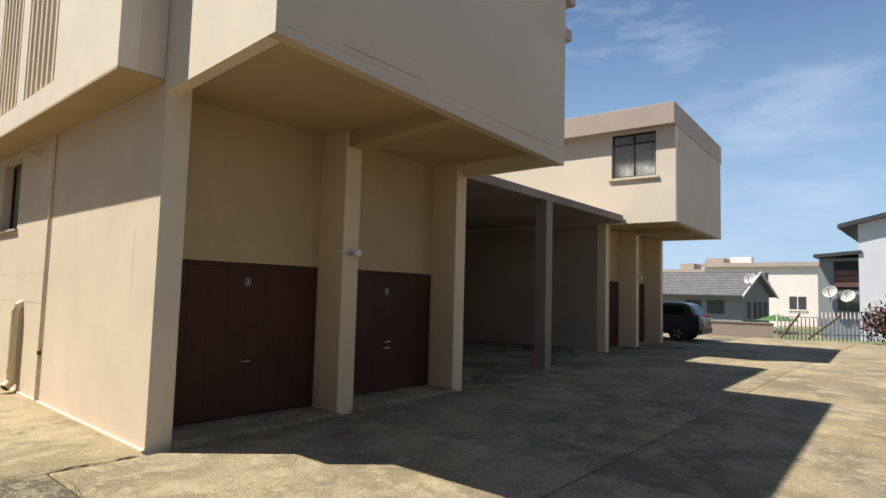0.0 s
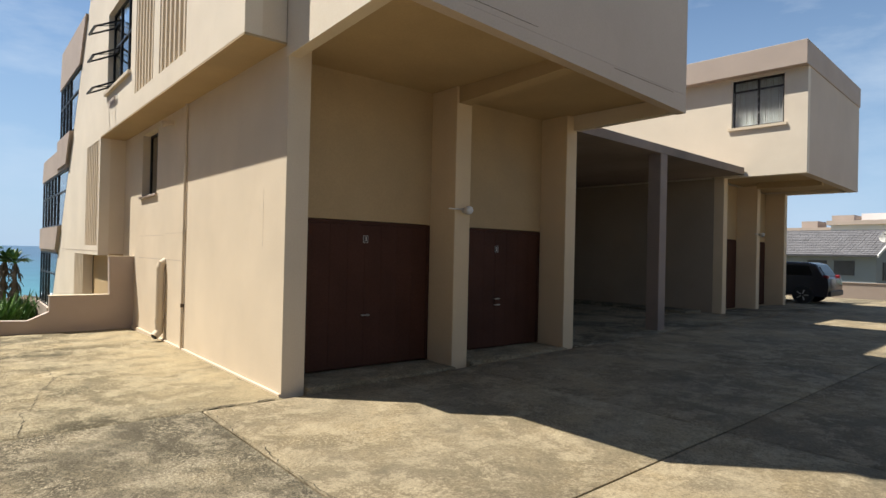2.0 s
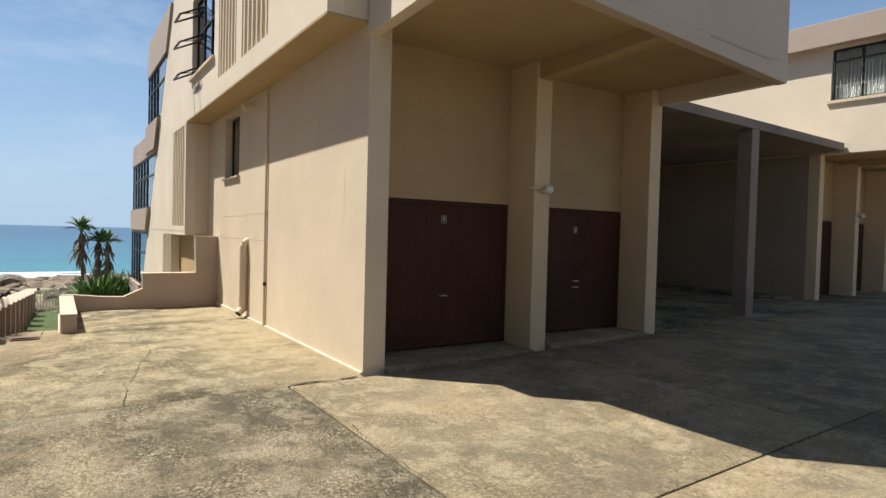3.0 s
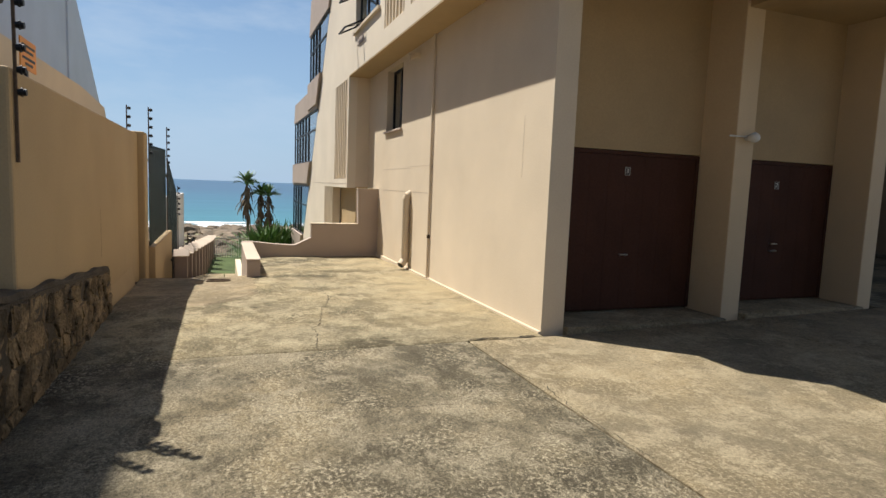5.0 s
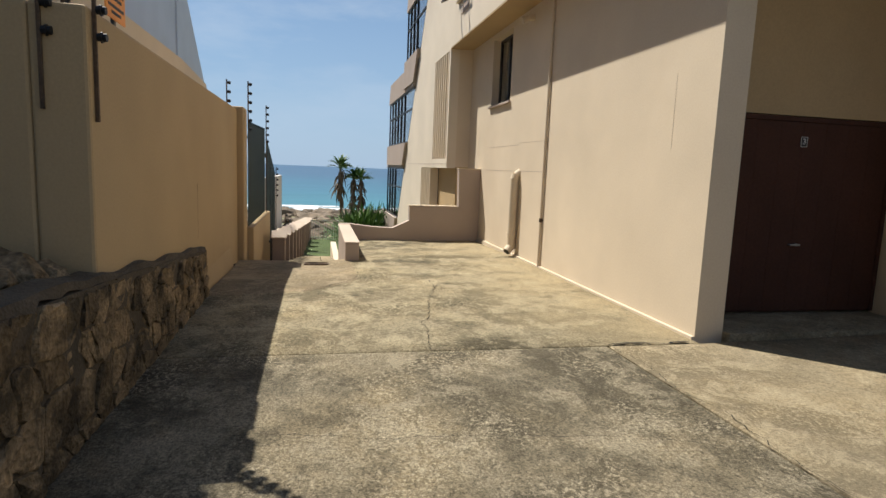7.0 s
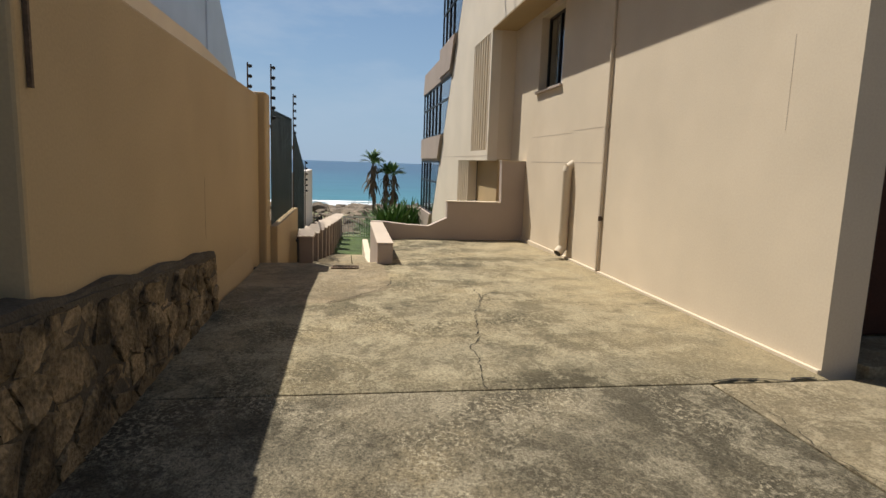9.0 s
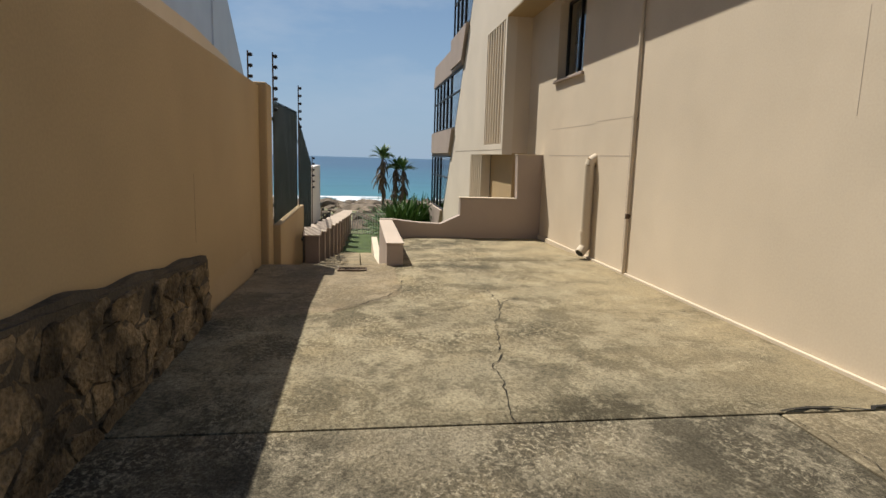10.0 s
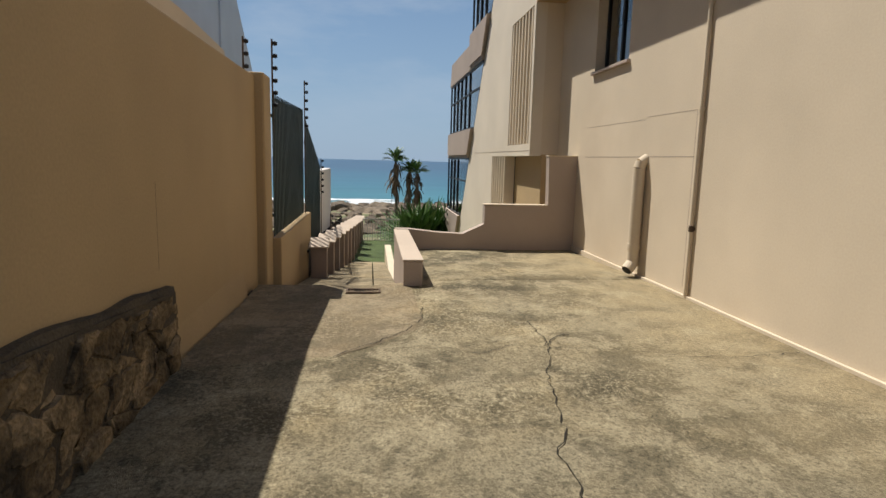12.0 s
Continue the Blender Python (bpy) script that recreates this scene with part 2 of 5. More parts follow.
def water_material():
    m = bpy.data.materials.new("sea_water")
    m.use_nodes = True
    n, l = m.node_tree.nodes, m.node_tree.links
    b = n["Principled BSDF"]
    b.inputs["Roughness"].default_value = 0.28
    b.inputs["Specular IOR Level"].default_value = 0.35
    geo = n.new("ShaderNodeNewGeometry")
    sep = n.new("ShaderNodeSeparateXYZ")
    l.new(geo.outputs["Position"], sep.inputs["Vector"])
    depth = n.new("ShaderNodeMapRange")
    depth.inputs["From Min"].default_value, depth.inputs["From Max"].default_value = -190, -900
    l.new(sep.outputs["X"], depth.inputs["Value"])
    r = n.new("ShaderNodeValToRGB")
    r.color_ramp.elements[0].color, r.color_ramp.elements[1].color = (0.035, 0.185, 0.21, 1), (0.014, 0.062, 0.12, 1)
    e = r.color_ramp.elements.new(0.25)
    e.color = (0.018, 0.115, 0.165, 1)
    l.new(depth.outputs["Result"], r.inputs["Fac"])
    mp = n.new("ShaderNodeMapping")
    mp.inputs["Scale"].default_value = (0.05, 0.012, 0.05)
    l.new(geo.outputs["Position"], mp.inputs["Vector"])
    w = n.new("ShaderNodeTexNoise")
    w.inputs["Scale"].default_value, w.inputs["Detail"].default_value = 1.0, 8
    l.new(mp.outputs["Vector"], w.inputs["Vector"])
    dark = n.new("ShaderNodeMixRGB")
    dark.blend_type, dark.inputs["Fac"].default_value = "OVERLAY", 0.45
    l.new(r.outputs["Color"], dark.inputs["Color1"]), l.new(w.outputs["Fac"], dark.inputs["Color2"])
    l.new(dark.outputs["Color"], b.inputs["Base Color"])
    bp = n.new("ShaderNodeBump")
    bp.inputs["Strength"].default_value, bp.inputs["Distance"].default_value = 0.6, 2.0
    l.new(w.outputs["Fac"], bp.inputs["Height"]), l.new(bp.outputs["Normal"], b.inputs["Normal"])
    return m


WATER = water_material()
FOAM = material("sea_foam", (0.78, 0.8, 0.8), 0.9, 0.1, 0.3, 3, 0.5)


# ---------------------------------------------------------------- small builders
def box(bm, x0, x1, y0, y1, z0, z1, bev=0.0, turn=None):
    """A block, with bevelled edges where bev is given."""
    m = Matrix.Translation(((x0 + x1) / 2, (y0 + y1) / 2, (z0 + z1) / 2)) @ Matrix.Diagonal((abs(x1 - x0), abs(y1 - y0), abs(z1 - z0), 1))
    made = bmesh.ops.create_cube(bm, size=1, matrix=(turn or Matrix()) @ m)["verts"]
    if bev:
        edges = list({e for v in made for e in v.link_edges})
        bmesh.ops.bevel(bm, geom=edges, offset=bev, segments=2, affect="EDGES", profile=0.5)


def prism(bm, pts, low, high, axis="z"):
    """An outline of plan or elevation points, drawn out along an axis."""
    place = {"z": lambda a, b, c: (a, b, c), "y": lambda a, b, c: (a, c, b), "x": lambda a, b, c: (c, a, b)}[axis]
    a = [bm.verts.new(place(u, v, low)) for u, v in pts]
    b = [bm.verts.new(place(u, v, high)) for u, v in pts]
    k = len(pts)
    bm.faces.new(a), bm.faces.new(b[::-1])
    for i in range(k):
        bm.faces.new((a[i], b[i], b[(i + 1) % k], a[(i + 1) % k]))
    bmesh.ops.recalc_face_normals(bm, faces=bm.faces)


def rod(bm, a, b, r0, r1=None, seg=10):
    """A round bar from a to b."""
    a, b = Vector(a), Vector(b)
    turn = (b - a).to_track_quat("Z", "Y").to_matrix().to_4x4()
    m = Matrix.Translation((a + b) / 2) @ turn
    bmesh.ops.create_cone(bm, cap_ends=True, segments=seg, radius1=r0, radius2=r0 if r1 is None else r1, depth=(b - a).length, matrix=m)


def ball(bm, c, r, flat=1.0, sub=2):
    bmesh.ops.create_icosphere(bm, subdivisions=sub, radius=r, matrix=Matrix.Translation(c) @ Matrix.Diagonal((1, 1, flat, 1)))


def smooth(ob, angle=40):
    for p in ob.data.polygons:
        p.use_smooth = True
    ob.data.set_sharp_from_angle(angle=radians(angle))
    return ob


def mesh_of(name, bm, mat):
    me = bpy.data.meshes.new(name)
    bm.to_mesh(me)
    bm.free()
    me.materials.append(mat)
    return me


def part(name, bm, mat, parent, label=""):
    """Links a bmesh as one mesh object under a thing or a part."""
    ob = new(name, mesh_of(name, bm, mat))
    if parent is not None:
        ob.parent = parent
        ob.matrix_parent_inverse = Matrix()
    return tagged(ob, label)


def block(name, mat, parent, *dims, bev=0.0, label=""):
    bm = bmesh.new()
    box(bm, *dims, bev=bev)
    return part(name, bm, mat, parent, label)


def thing(name, label, category, group="", kind="", at=None):
    ob = new(name)
    if at is not None:
        ob.matrix_basis = at
    return tagged(ob, label, category, group, kind)


def whole(name, bm, mat, label, category, group="", kind=""):
    return tagged(part(name, bm, mat, None), label, category, group, kind)


def pierced(bm, u0, u1, v0, v1, low, high, holes, axis, rake=None):
    """One wall from u0 to u1 and v0 to v1, from low to high in depth, with rectangular holes (u0, u1, v0, v1). rake: where the low-u edge runs, by v."""
    us = sorted({u0, u1, *(h[i] for h in holes for i in (0, 1))})
    vs = sorted({v0, v1, *(h[i] for h in holes for i in (2, 3))})
    nu, nv = len(us) - 1, len(vs) - 1

    def solid(i, j):
        if not (0 <= i < nu and 0 <= j < nv):
            return False
        a, c = (us[i] + us[i + 1]) / 2, (vs[j] + vs[j + 1]) / 2
        return not any(h[0] < a < h[1] and h[2] < c < h[3] for h in holes)

    made = {}

    def vert(i, j, d):
        if (i, j, d) not in made:
            u = rake(vs[j]) if rake and i == 0 else us[i]
            made[i, j, d] = bm.verts.new((u, d, vs[j]) if axis == "y" else (d, u, vs[j]))
        return made[i, j, d]

    for i in range(nu):
        for j in range(nv):
            if not solid(i, j):
                continue
            ring = [(i, j), (i + 1, j), (i + 1, j + 1), (i, j + 1)]
            for d in (low, high):
                bm.faces.new([vert(*p, d) for p in ring])
            for (p, q), (di, dj) in zip(zip(ring, ring[1:] + ring[:1]), ((0, -1), (1, 0), (0, 1), (-1, 0))):
                if not solid(i + di, j + dj):
                    bm.faces.new((vert(*p, low), vert(*q, low), vert(*q, high), vert(*p, high)))
    bmesh.ops.recalc_face_normals(bm, faces=bm.faces)


# ---------------------------------------------------------------- ground, yard and sea
def rise(y):
    """The yard climbs gently along the garages and then runs level."""
    return 0.023 * min(max(y, 0.0), 11.5)


def fall(x):
    """The land falls away from the yard to the shore."""
    steps = ((-4.8, -0.35), (-7.5, -0.7), (-12, -1.55), (-18, -1.75), (-30, -3.6), (-50, -6.0), (-90, -9.0), (-150, -12.2), (-178, -13.5), (-230, -19))
    if x >= steps[0][0]:
        return -0.35
    for (a, za), (b, zb) in zip(steps, steps[1:]):
        if x >= b:
            return za + (zb - za) * (x - a) / (b - a)
    return -19


def terrain():
    xs = [-230, -200, -190, -178, -165, -150, -135, -120, -105, -90, -75, -62, -50, -40, -34, -30, -26, -22, -18, -16, -14, -12, -10, -8.5, -7.5, -6.5, -5.5, -4.8, 0, 6, 12, 30, 80, 300, 1200, 4000]
    ys = [-4000, -1200, -400, -150, -80, -50, -30, -20, -14, -10, -8, -6, -5, -4.2, -3.5, -2.8, -1, 1, 4, 8, 14, 20, 30, 45, 80, 150, 400, 1200, 4000]
    bm = bmesh.new()
    grid = [[bm.verts.new((x, y, fall(x) + (0.5 if x < -34 else 0.05 if x < -18 else 0.0) * (noise.noise((x * 0.07, y * 0.07, 3)) + 0.6 * noise.noise((x * 0.3, y * 0.3, 7))))) for y in ys] for x in xs]
    for i in range(len(xs) - 1):
        for j in range(len(ys) - 1):
            bm.faces.new((grid[i][j], grid[i + 1][j], grid[i + 1][j + 1], grid[i][j + 1]))
    bmesh.ops.recalc_face_normals(bm, faces=bm.faces)
    smooth(whole("ground", bm, SCRUB, "scrubby ground falling from the yard to the shore", "ground", kind="structure"))


terrain()
bm = bmesh.new()
prism(bm, [(-4800, -4600), (-150, -4600), (-150, 4600), (-4800, 4600)], -14.4, -14.0)
whole("water", bm, WATER, "blue-green open sea with small swell", "sea", kind="structure")


def yard_panel(x0, x1, y0, y1, mat, dip=False, g=0.011):
    """One cast panel of the yard, with a slightly uneven top and rounded edges."""
    nx, ny = max(2, int((x1 - x0) / 0.35)), max(2, int((y1 - y0) / 0.35))
    bm = bmesh.new()
    xs = [x0 + g, x0 + g + 0.012] + [x0 + (x1 - x0) * i / nx for i in range(1, nx)] + [x1 - g - 0.012, x1 - g]
    ys = [y0 + g, y0 + g + 0.012] + [y0 + (y1 - y0) * i / ny for i in range(1, ny)] + [y1 - g - 0.012, y1 - g]

    def top(x, y, edge):
        z = rise(y) + 0.006 * noise.noise((x * 0.8, y * 0.8, 1))
        if dip:
            z -= 0.07 * min(1, max(0, (-2.3 - x) / 1.6)) * min(1, max(0, (-2.4 - y) / 0.8))
            z -= 0.045 * min(1, max(0, (-4.9 - x) / 1.5))
        return z - (0.008 if edge else 0)

    grid = [[bm.verts.new((x, y, top(x, y, i in (0, len(xs) - 1) or j in (0, len(ys) - 1)))) for j, y in enumerate(ys)] for i, x in enumerate(xs)]
    for i in range(len(xs) - 1):
        for j in range(len(ys) - 1):
            bm.faces.new((grid[i][j], grid[i + 1][j], grid[i + 1][j + 1], grid[i][j + 1]))
    rim = [e for e in bm.edges if e.is_boundary]
    down = bmesh.ops.extrude_edge_only(bm, edges=rim)["geom"]
    for v in down:
        if isinstance(v, bmesh.types.BMVert):
            v.co.z -= 0.1
    bmesh.ops.recalc_face_normals(bm, faces=bm.faces)
    return smooth(part("slab", bm, mat, yard), 50)


yard = thing("pavement", "weathered cast concrete yard with open joints and cracks", "pavement", kind="structure")
bm = bmesh.new()
prism(bm, [(-4.6, -4.5), (14, -4.5), (14, 30), (-12, 30), (-12, 5), (-0.5, 5), (-0.5, 0.1), (-7.4, 0.1), (-7.4, -2.8), (-4.6, -2.8)], -0.34, -0.1)
part("bedding", bm, JOINT, yard, "dark bedding under the slabs")
yard_panel(-4.7, 0.1, -4.45, 0.0, CONCRETE_DRIVE, True, 0.014)


def screed():
    """A thin sandy screed over the mouth of the lane, with a broken edge."""
    bm = bmesh.new()
    rows = []
    for j in range(33):
        y = -4.44 + 1.66 * j / 32
        edge = -1.94 - 0.2 * (y + 4.4) - 1.15 * max(0, y + 3.45) ** 1.4 + 0.05 * noise.noise((y * 5, 2, 0))
        row = []
        for i in range(13):
            x = edge + (-4.68 - edge) * i / 12
            z = 0.006 * noise.noise((x * 0.8, y * 0.8, 1)) - 0.07 * min(1, max(0, (-2.3 - x) / 1.6)) * min(1, max(0, (-2.4 - y) / 0.8))
            row.append(bm.verts.new((x, y, z + (0.0 if i == 0 or j == 32 else 0.009))))
        rows.append(row)
    for a, b in zip(rows, rows[1:]):
        for i in range(12):
            bm.faces.new((a[i], a[i + 1], b[i + 1], b[i]))
    bmesh.ops.recalc_face_normals(bm, faces=bm.faces)
    smooth(part("screed", bm, CONCRETE_LANE, yard, "sandy screed at the mouth of the lane"))


screed()
yard_panel(-7.3, -4.7, -2.68, 0.0, CONCRETE_DRIVE, True)
yard_panel(0.1, 3.75, -4.45, -0.9, CONCRETE)
yard_panel(0.1, 3.75, -0.9, 2.7, CONCRETE_SAND)
yard_panel(3.75, 8.5, -4.45, -0.9, CONCRETE)
yard_panel(3.75, 8.5, -0.9, 2.7, CONCRETE_SAND)
yard_panel(8.5, 14, -4.45, 2.7, CONCRETE_YARD)
for y0, y1 in ((2.7, 6.4), (6.4, 11.5), (11.5, 18), (18, 24.3)):
    yard_panel(0.1, 3.75, y0, y1, CONCRETE_YARD, g=0.006)
    yard_panel(3.75, 14, y0, y1, CONCRETE_YARD, g=0.006)
yard_panel(-6.2, 0.1, 5.3, 12.2, CONCRETE)
yard_panel(-8, 0.1, 17.6, 24.3, CONCRETE)
yard_panel(-1.3, 0.1, 12.2, 17.6, CONCRETE)


def crack(points, width=0.012):
    """A wandering crack, a thin dark strip in the slab."""
    bm = bmesh.new()
    line = []
    for (ax, ay), (bx, by) in zip(points, points[1:]):
        k = max(3, int(math.hypot(bx - ax, by - ay) / 0.06))
        for i in range(k):
            f = i / k
            line.append((ax + (bx - ax) * f + random.uniform(-0.018, 0.018), ay + (by - ay) * f + random.uniform(-0.018, 0.018)))
    last = None
    for i, (x, y) in enumerate(line):
        w = width * random.uniform(0.35, 1.1)
        z = rise(y) + 0.0085 + 0.006 * noise.noise((x * 0.8, y * 0.8, 1))
        if x < -2.3:
            z -= 0.07 * min(1, max(0, (-2.3 - x) / 1.6)) * min(1, max(0, (-2.4 - y) / 0.8))
            z -= 0.045 * min(1, max(0, (-4.9 - x) / 1.5))
        a, b = bm.verts.new((x - w / 2, y - w / 2, z)), bm.verts.new((x + w / 2, y + w / 2, z))
        if last:
            bm.faces.new((last[0], a, b, last[1]))
        last = (a, b)
    part("crack", bm, JOINT, yard, "dark crack in the concrete")


crack([(0.1, -2.42), (-0.36, -2.36), (-0.75, -2.34), (-0.95, -2.23), (-1.14, -2.2), (-1.77, -2.09), (-2.0, -1.98), (-2.22, -1.93), (-2.57, -1.9), (-2.97, -1.91), (-3.12, -1.99), (-3.39, -1.94)], 0.0075)
crack([(-2.22, -1.93), (-2.3, -2.17), (-2.14, -2.41), (-2.13, -2.73)], 0.007)
crack([(-2.22, -1.93), (-2.18, -1.48), (-2.01, -1.05), (-1.96, -0.52), (-2.05, -0.04)], 0.009)
crack([(-3.5, -2.75), (-3.03, -2.8), (-2.72, -2.95), (-2.4, -3.2), (-2.05, -3.5)], 0.007)
crack([(-2.22, -1.93), (-2.45, -1.82), (-2.6, -1.62)], 0.007)
crack([(-1.27, -1.48), (-1.18, -1.33)], 0.008)
crack([(1.44, -3.75), (1.47, -3.4), (1.56, -3.1), (1.6, -2.7), (1.62, -2.3), (1.72, -1.7), (1.85, -1.2)], 0.006)
crack([(0.1, -0.9), (0.05, -0.62), (0.12, -0.4), (0.06, -0.2), (0.1, -0.04)], 0.03)
crack([(0.2, -0.88), (0.6, -0.84), (1.1, -0.9), (1.55, -0.84), (2.1, -0.9), (2.9, -0.86)], 0.006)

# drain grate in the lane
drain = thing("drain_grate", "small rusted iron drain grate set in the concrete", "drain", at=pose(-4.34, -3.3, -0.062))
bm = bmesh.new()
for a in ((-0.09, 0.09, -0.18, -0.16), (-0.09, 0.09, 0.16, 0.18), (-0.09, -0.07, -0.16, 0.16), (0.07, 0.09, -0.16, 0.16)):
    box(bm, *a, -0.03, 0.02)
part("frame", bm, RUST, drain)
for i in range(9):
    block("bar", RUST, drain, -0.07, 0.07, -0.145 + i * 0.034, -0.131 + i * 0.034, -0.02, 0.012)

# ---------------------------------------------------------------- the near apartment block
apartments = thing("apartment_block", "cream three-storey apartment block with garages under a jutting room", "building")
END = -0.5          # face of the oversailing storey and seaward wall


def window(parent, name, u0, u1, z0, z1, face, axis="y", panes=2, deep=0.14, mat=DARK_METAL, transom=0.0, room=True, side=1):
    """A metal window in an opening: frame, mullions, panes, sill, and a dark panel standing for the dim room behind."""
    def put(bm, a, b, c, d, lo, hi, bev=0):
        lo, hi = face + side * lo, face + side * hi
        if axis == "y":
            box(bm, a, b, min(lo, hi), max(lo, hi), c, d, bev)
        else:
            box(bm, min(lo, hi), max(lo, hi), a, b, c, d, bev)
    bm = bmesh.new()
    w = 0.045
    put(bm, u0, u0 + w, z0, z1, deep, deep + 0.05)
    put(bm, u1 - w, u1, z0, z1, deep, deep + 0.05)
    put(bm, u0 + w, u1 - w, z0, z0 + w, deep, deep + 0.05)
    put(bm, u0 + w, u1 - w, z1 - w, z1, deep, deep + 0.05)
    win = part(name, bm, mat, parent, "dark metal framed window")
    step = (u1 - u0) / panes
    for i in range(panes):
        a, b = u0 + i * step, u0 + (i + 1) * step
        if i:
            bm = bmesh.new()
            put(bm, a - 0.025, a + 0.025, z0 + w, z1 - w, deep - 0.004, deep + 0.046)
            part("mullion", bm, mat, win)
        bm = bmesh.new()
        put(bm, a + 0.02, b - 0.02, z0 + 0.02, z1 - 0.02, deep + 0.02, deep + 0.026)
        pane = part("pane", bm, GLASS, win)
        pane.visible_shadow = False
    if transom:
        bm = bmesh.new()
        put(bm, u0 + w, u1 - w, transom - 0.02, transom + 0.02, deep - 0.006, deep + 0.05)
        part("transom", bm, mat, win)
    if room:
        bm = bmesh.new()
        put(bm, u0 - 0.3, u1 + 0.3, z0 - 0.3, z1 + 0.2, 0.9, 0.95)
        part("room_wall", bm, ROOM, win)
    return win


# end wall of the garages
bm = bmesh.new()
pierced(bm, -8.3, 0.0, -0.6, 4.03, 0.0, 0.28, [(-6.74, -5.6, 2.66, 3.9)], "y")
part("end_wall", bm, CREAM, apartments, "sunlit cream end wall")
window(apartments, "window", -6.74, -5.6, 2.66, 3.9, 0.0, panes=2)
block("sill", MAUVE, apartments, -6.8, -5.54, -0.05, 0.12, 2.615, 2.66, bev=0.008)
block("plinth", CREAM, apartments, -7.25, 0.0, -0.03, 0.0, -0.2, 0.03, bev=0.006)
# faint panel lines of old openings in the plaster
for a in ((-6.9, -3.86, 1.435, 1.443), (-6.9, -5.0, 1.87, 1.875), (-4.95, -3.87, 1.9, 1.905), (-3.87, -3.864, 0.1, 1.9), (-0.62, -0.617, 1.7, 2.4)):
    block("plaster_line", MAUVE, apartments, a[0], a[1], -0.0015, 0.01, a[2], a[3], label="fine line in the plaster")
# piers, lintel walls and doors of the two garages
for y0, y1 in ((2.54, 2.83), (5.0, 5.27)):
    block("pier", WARM, apartments, -0.6 if y0 < 4 else -6.2, 0.0, y0, y1, -0.3, 4.04, bev=0.012)
for y0, y1 in ((0.28, 2.54), (2.83, 5.0)):
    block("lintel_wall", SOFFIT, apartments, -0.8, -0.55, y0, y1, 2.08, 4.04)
    block("threshold", CONCRETE_SAND, apartments, -0.8, 0.1, y0, y1, -0.2, rise(y1) + 0.02, bev=0.015)


def number_plate(parent, x, y, z, digit):
    bm = bmesh.new()
    box(bm, x, x + 0.006, y - 0.038, y + 0.038, z - 0.05, z + 0.05, 0.002)
    plate = part("number_plate", bm, BLACK, parent, "small black plate with a pale number")
    bm = bmesh.new()
    for a in ((-0.038, -0.033, -0.05, 0.05), (0.033, 0.038, -0.05, 0.05), (-0.033, 0.033, -0.05, -0.045), (-0.033, 0.033, 0.045, 0.05)):
        box(bm, x + 0.006, x + 0.009, y + a[0], y + a[1], z + a[2], z + a[3])
    part("border", bm, PALE_METAL, plate)
    text = bpy.data.curves.new("number", "FONT")
    text.body, text.size, text.align_x, text.align_y, text.extrude = digit, 0.08, "CENTER", "CENTER", 0.001
    text.materials.append(WHITE_PLASTIC)
    ob = new("number", text)
    ob.parent = plate
    ob.matrix_basis = pose(x + 0.009, y, z, 90, 0, 90)


def garage_door(parent, x, y0, y1, z0, z1, digit, hy, hz, bars=1):
    """A tilt-up timber door of vertical boards in a thin frame."""
    bm = bmesh.new()
    box(bm, x - 0.06, x - 0.02, y0, y1, z0, z1)
    door = part("garage_door", bm, MAROON, parent, "dark maroon boarded garage door")
    k = 8
    w = (y1 - y0 - 0.1) / k
    for i in range(k):
        block("board", MAROON, door, x - 0.02, x + 0.0, y0 + 0.05 + i * w + 0.0007, y0 + 0.05 + (i + 1) * w - 0.0007, z0 + 0.02, z1 - 0.05, bev=0.0015)
    bm = bmesh.new()
    for a in ((y0, y0 + 0.048, z0, z1), (y1 - 0.048, y1, z0, z1), (y0 + 0.048, y1 - 0.048, z1 - 0.046, z1)):
        box(bm, x - 0.02, x + 0.012, *a, 0.003)
    part("door_frame", bm, MAROON, door)
    number_plate(parent, x + 0.002, hy[0], hz[0], digit)
    for i in range(bars):
        bm = bmesh.new()
        rod(bm, (x + 0.0, hy[1] - 0.05, hz[1] - i * 0.1), (x + 0.03, hy[1] - 0.05, hz[1] - i * 0.1), 0.008)
        rod(bm, (x + 0.03, hy[1] - 0.06, hz[1] - i * 0.1), (x + 0.03, hy[1] + 0.06, hz[1] - i * 0.1), 0.01)
        ball(bm, (x + 0.005, hy[1] + 0.045, hz[1] - i * 0.1), 0.016)
        part("handle", bm, CHROME, door, "small worn steel handle")


garage_door(apartments, -0.555, 0.3, 2.53, 0.1, 2.07, "3", (1.42, 1.43), (1.83, 0.8))
garage_door(apartments, -0.555, 2.84, 4.99, 0.15, 2.07, "2", (3.93, 3.95), (1.75, 0.94), 2)

# jutting room over the garages: rim beams, soffit, walls, roof edge
NEAR, FAR = 2.1, 1.92


def front(y):
    return NEAR + (FAR - NEAR) * y / 5.3


def sloped(bm, plan):
    """A beam over plan corners (x, y, foot), up to the slab at 4.05."""
    low = [bm.verts.new((x, y, z)) for x, y, z in plan]
    top = [bm.verts.new((x, y, 4.05)) for x, y, z in plan]
    k = len(plan)
    bm.faces.new(low), bm.faces.new(top[::-1])
    for i in range(k):
        bm.faces.new((low[i], top[i], top[(i + 1) % k], low[(i + 1) % k]))
    bmesh.ops.recalc_face_normals(bm, faces=bm.faces)


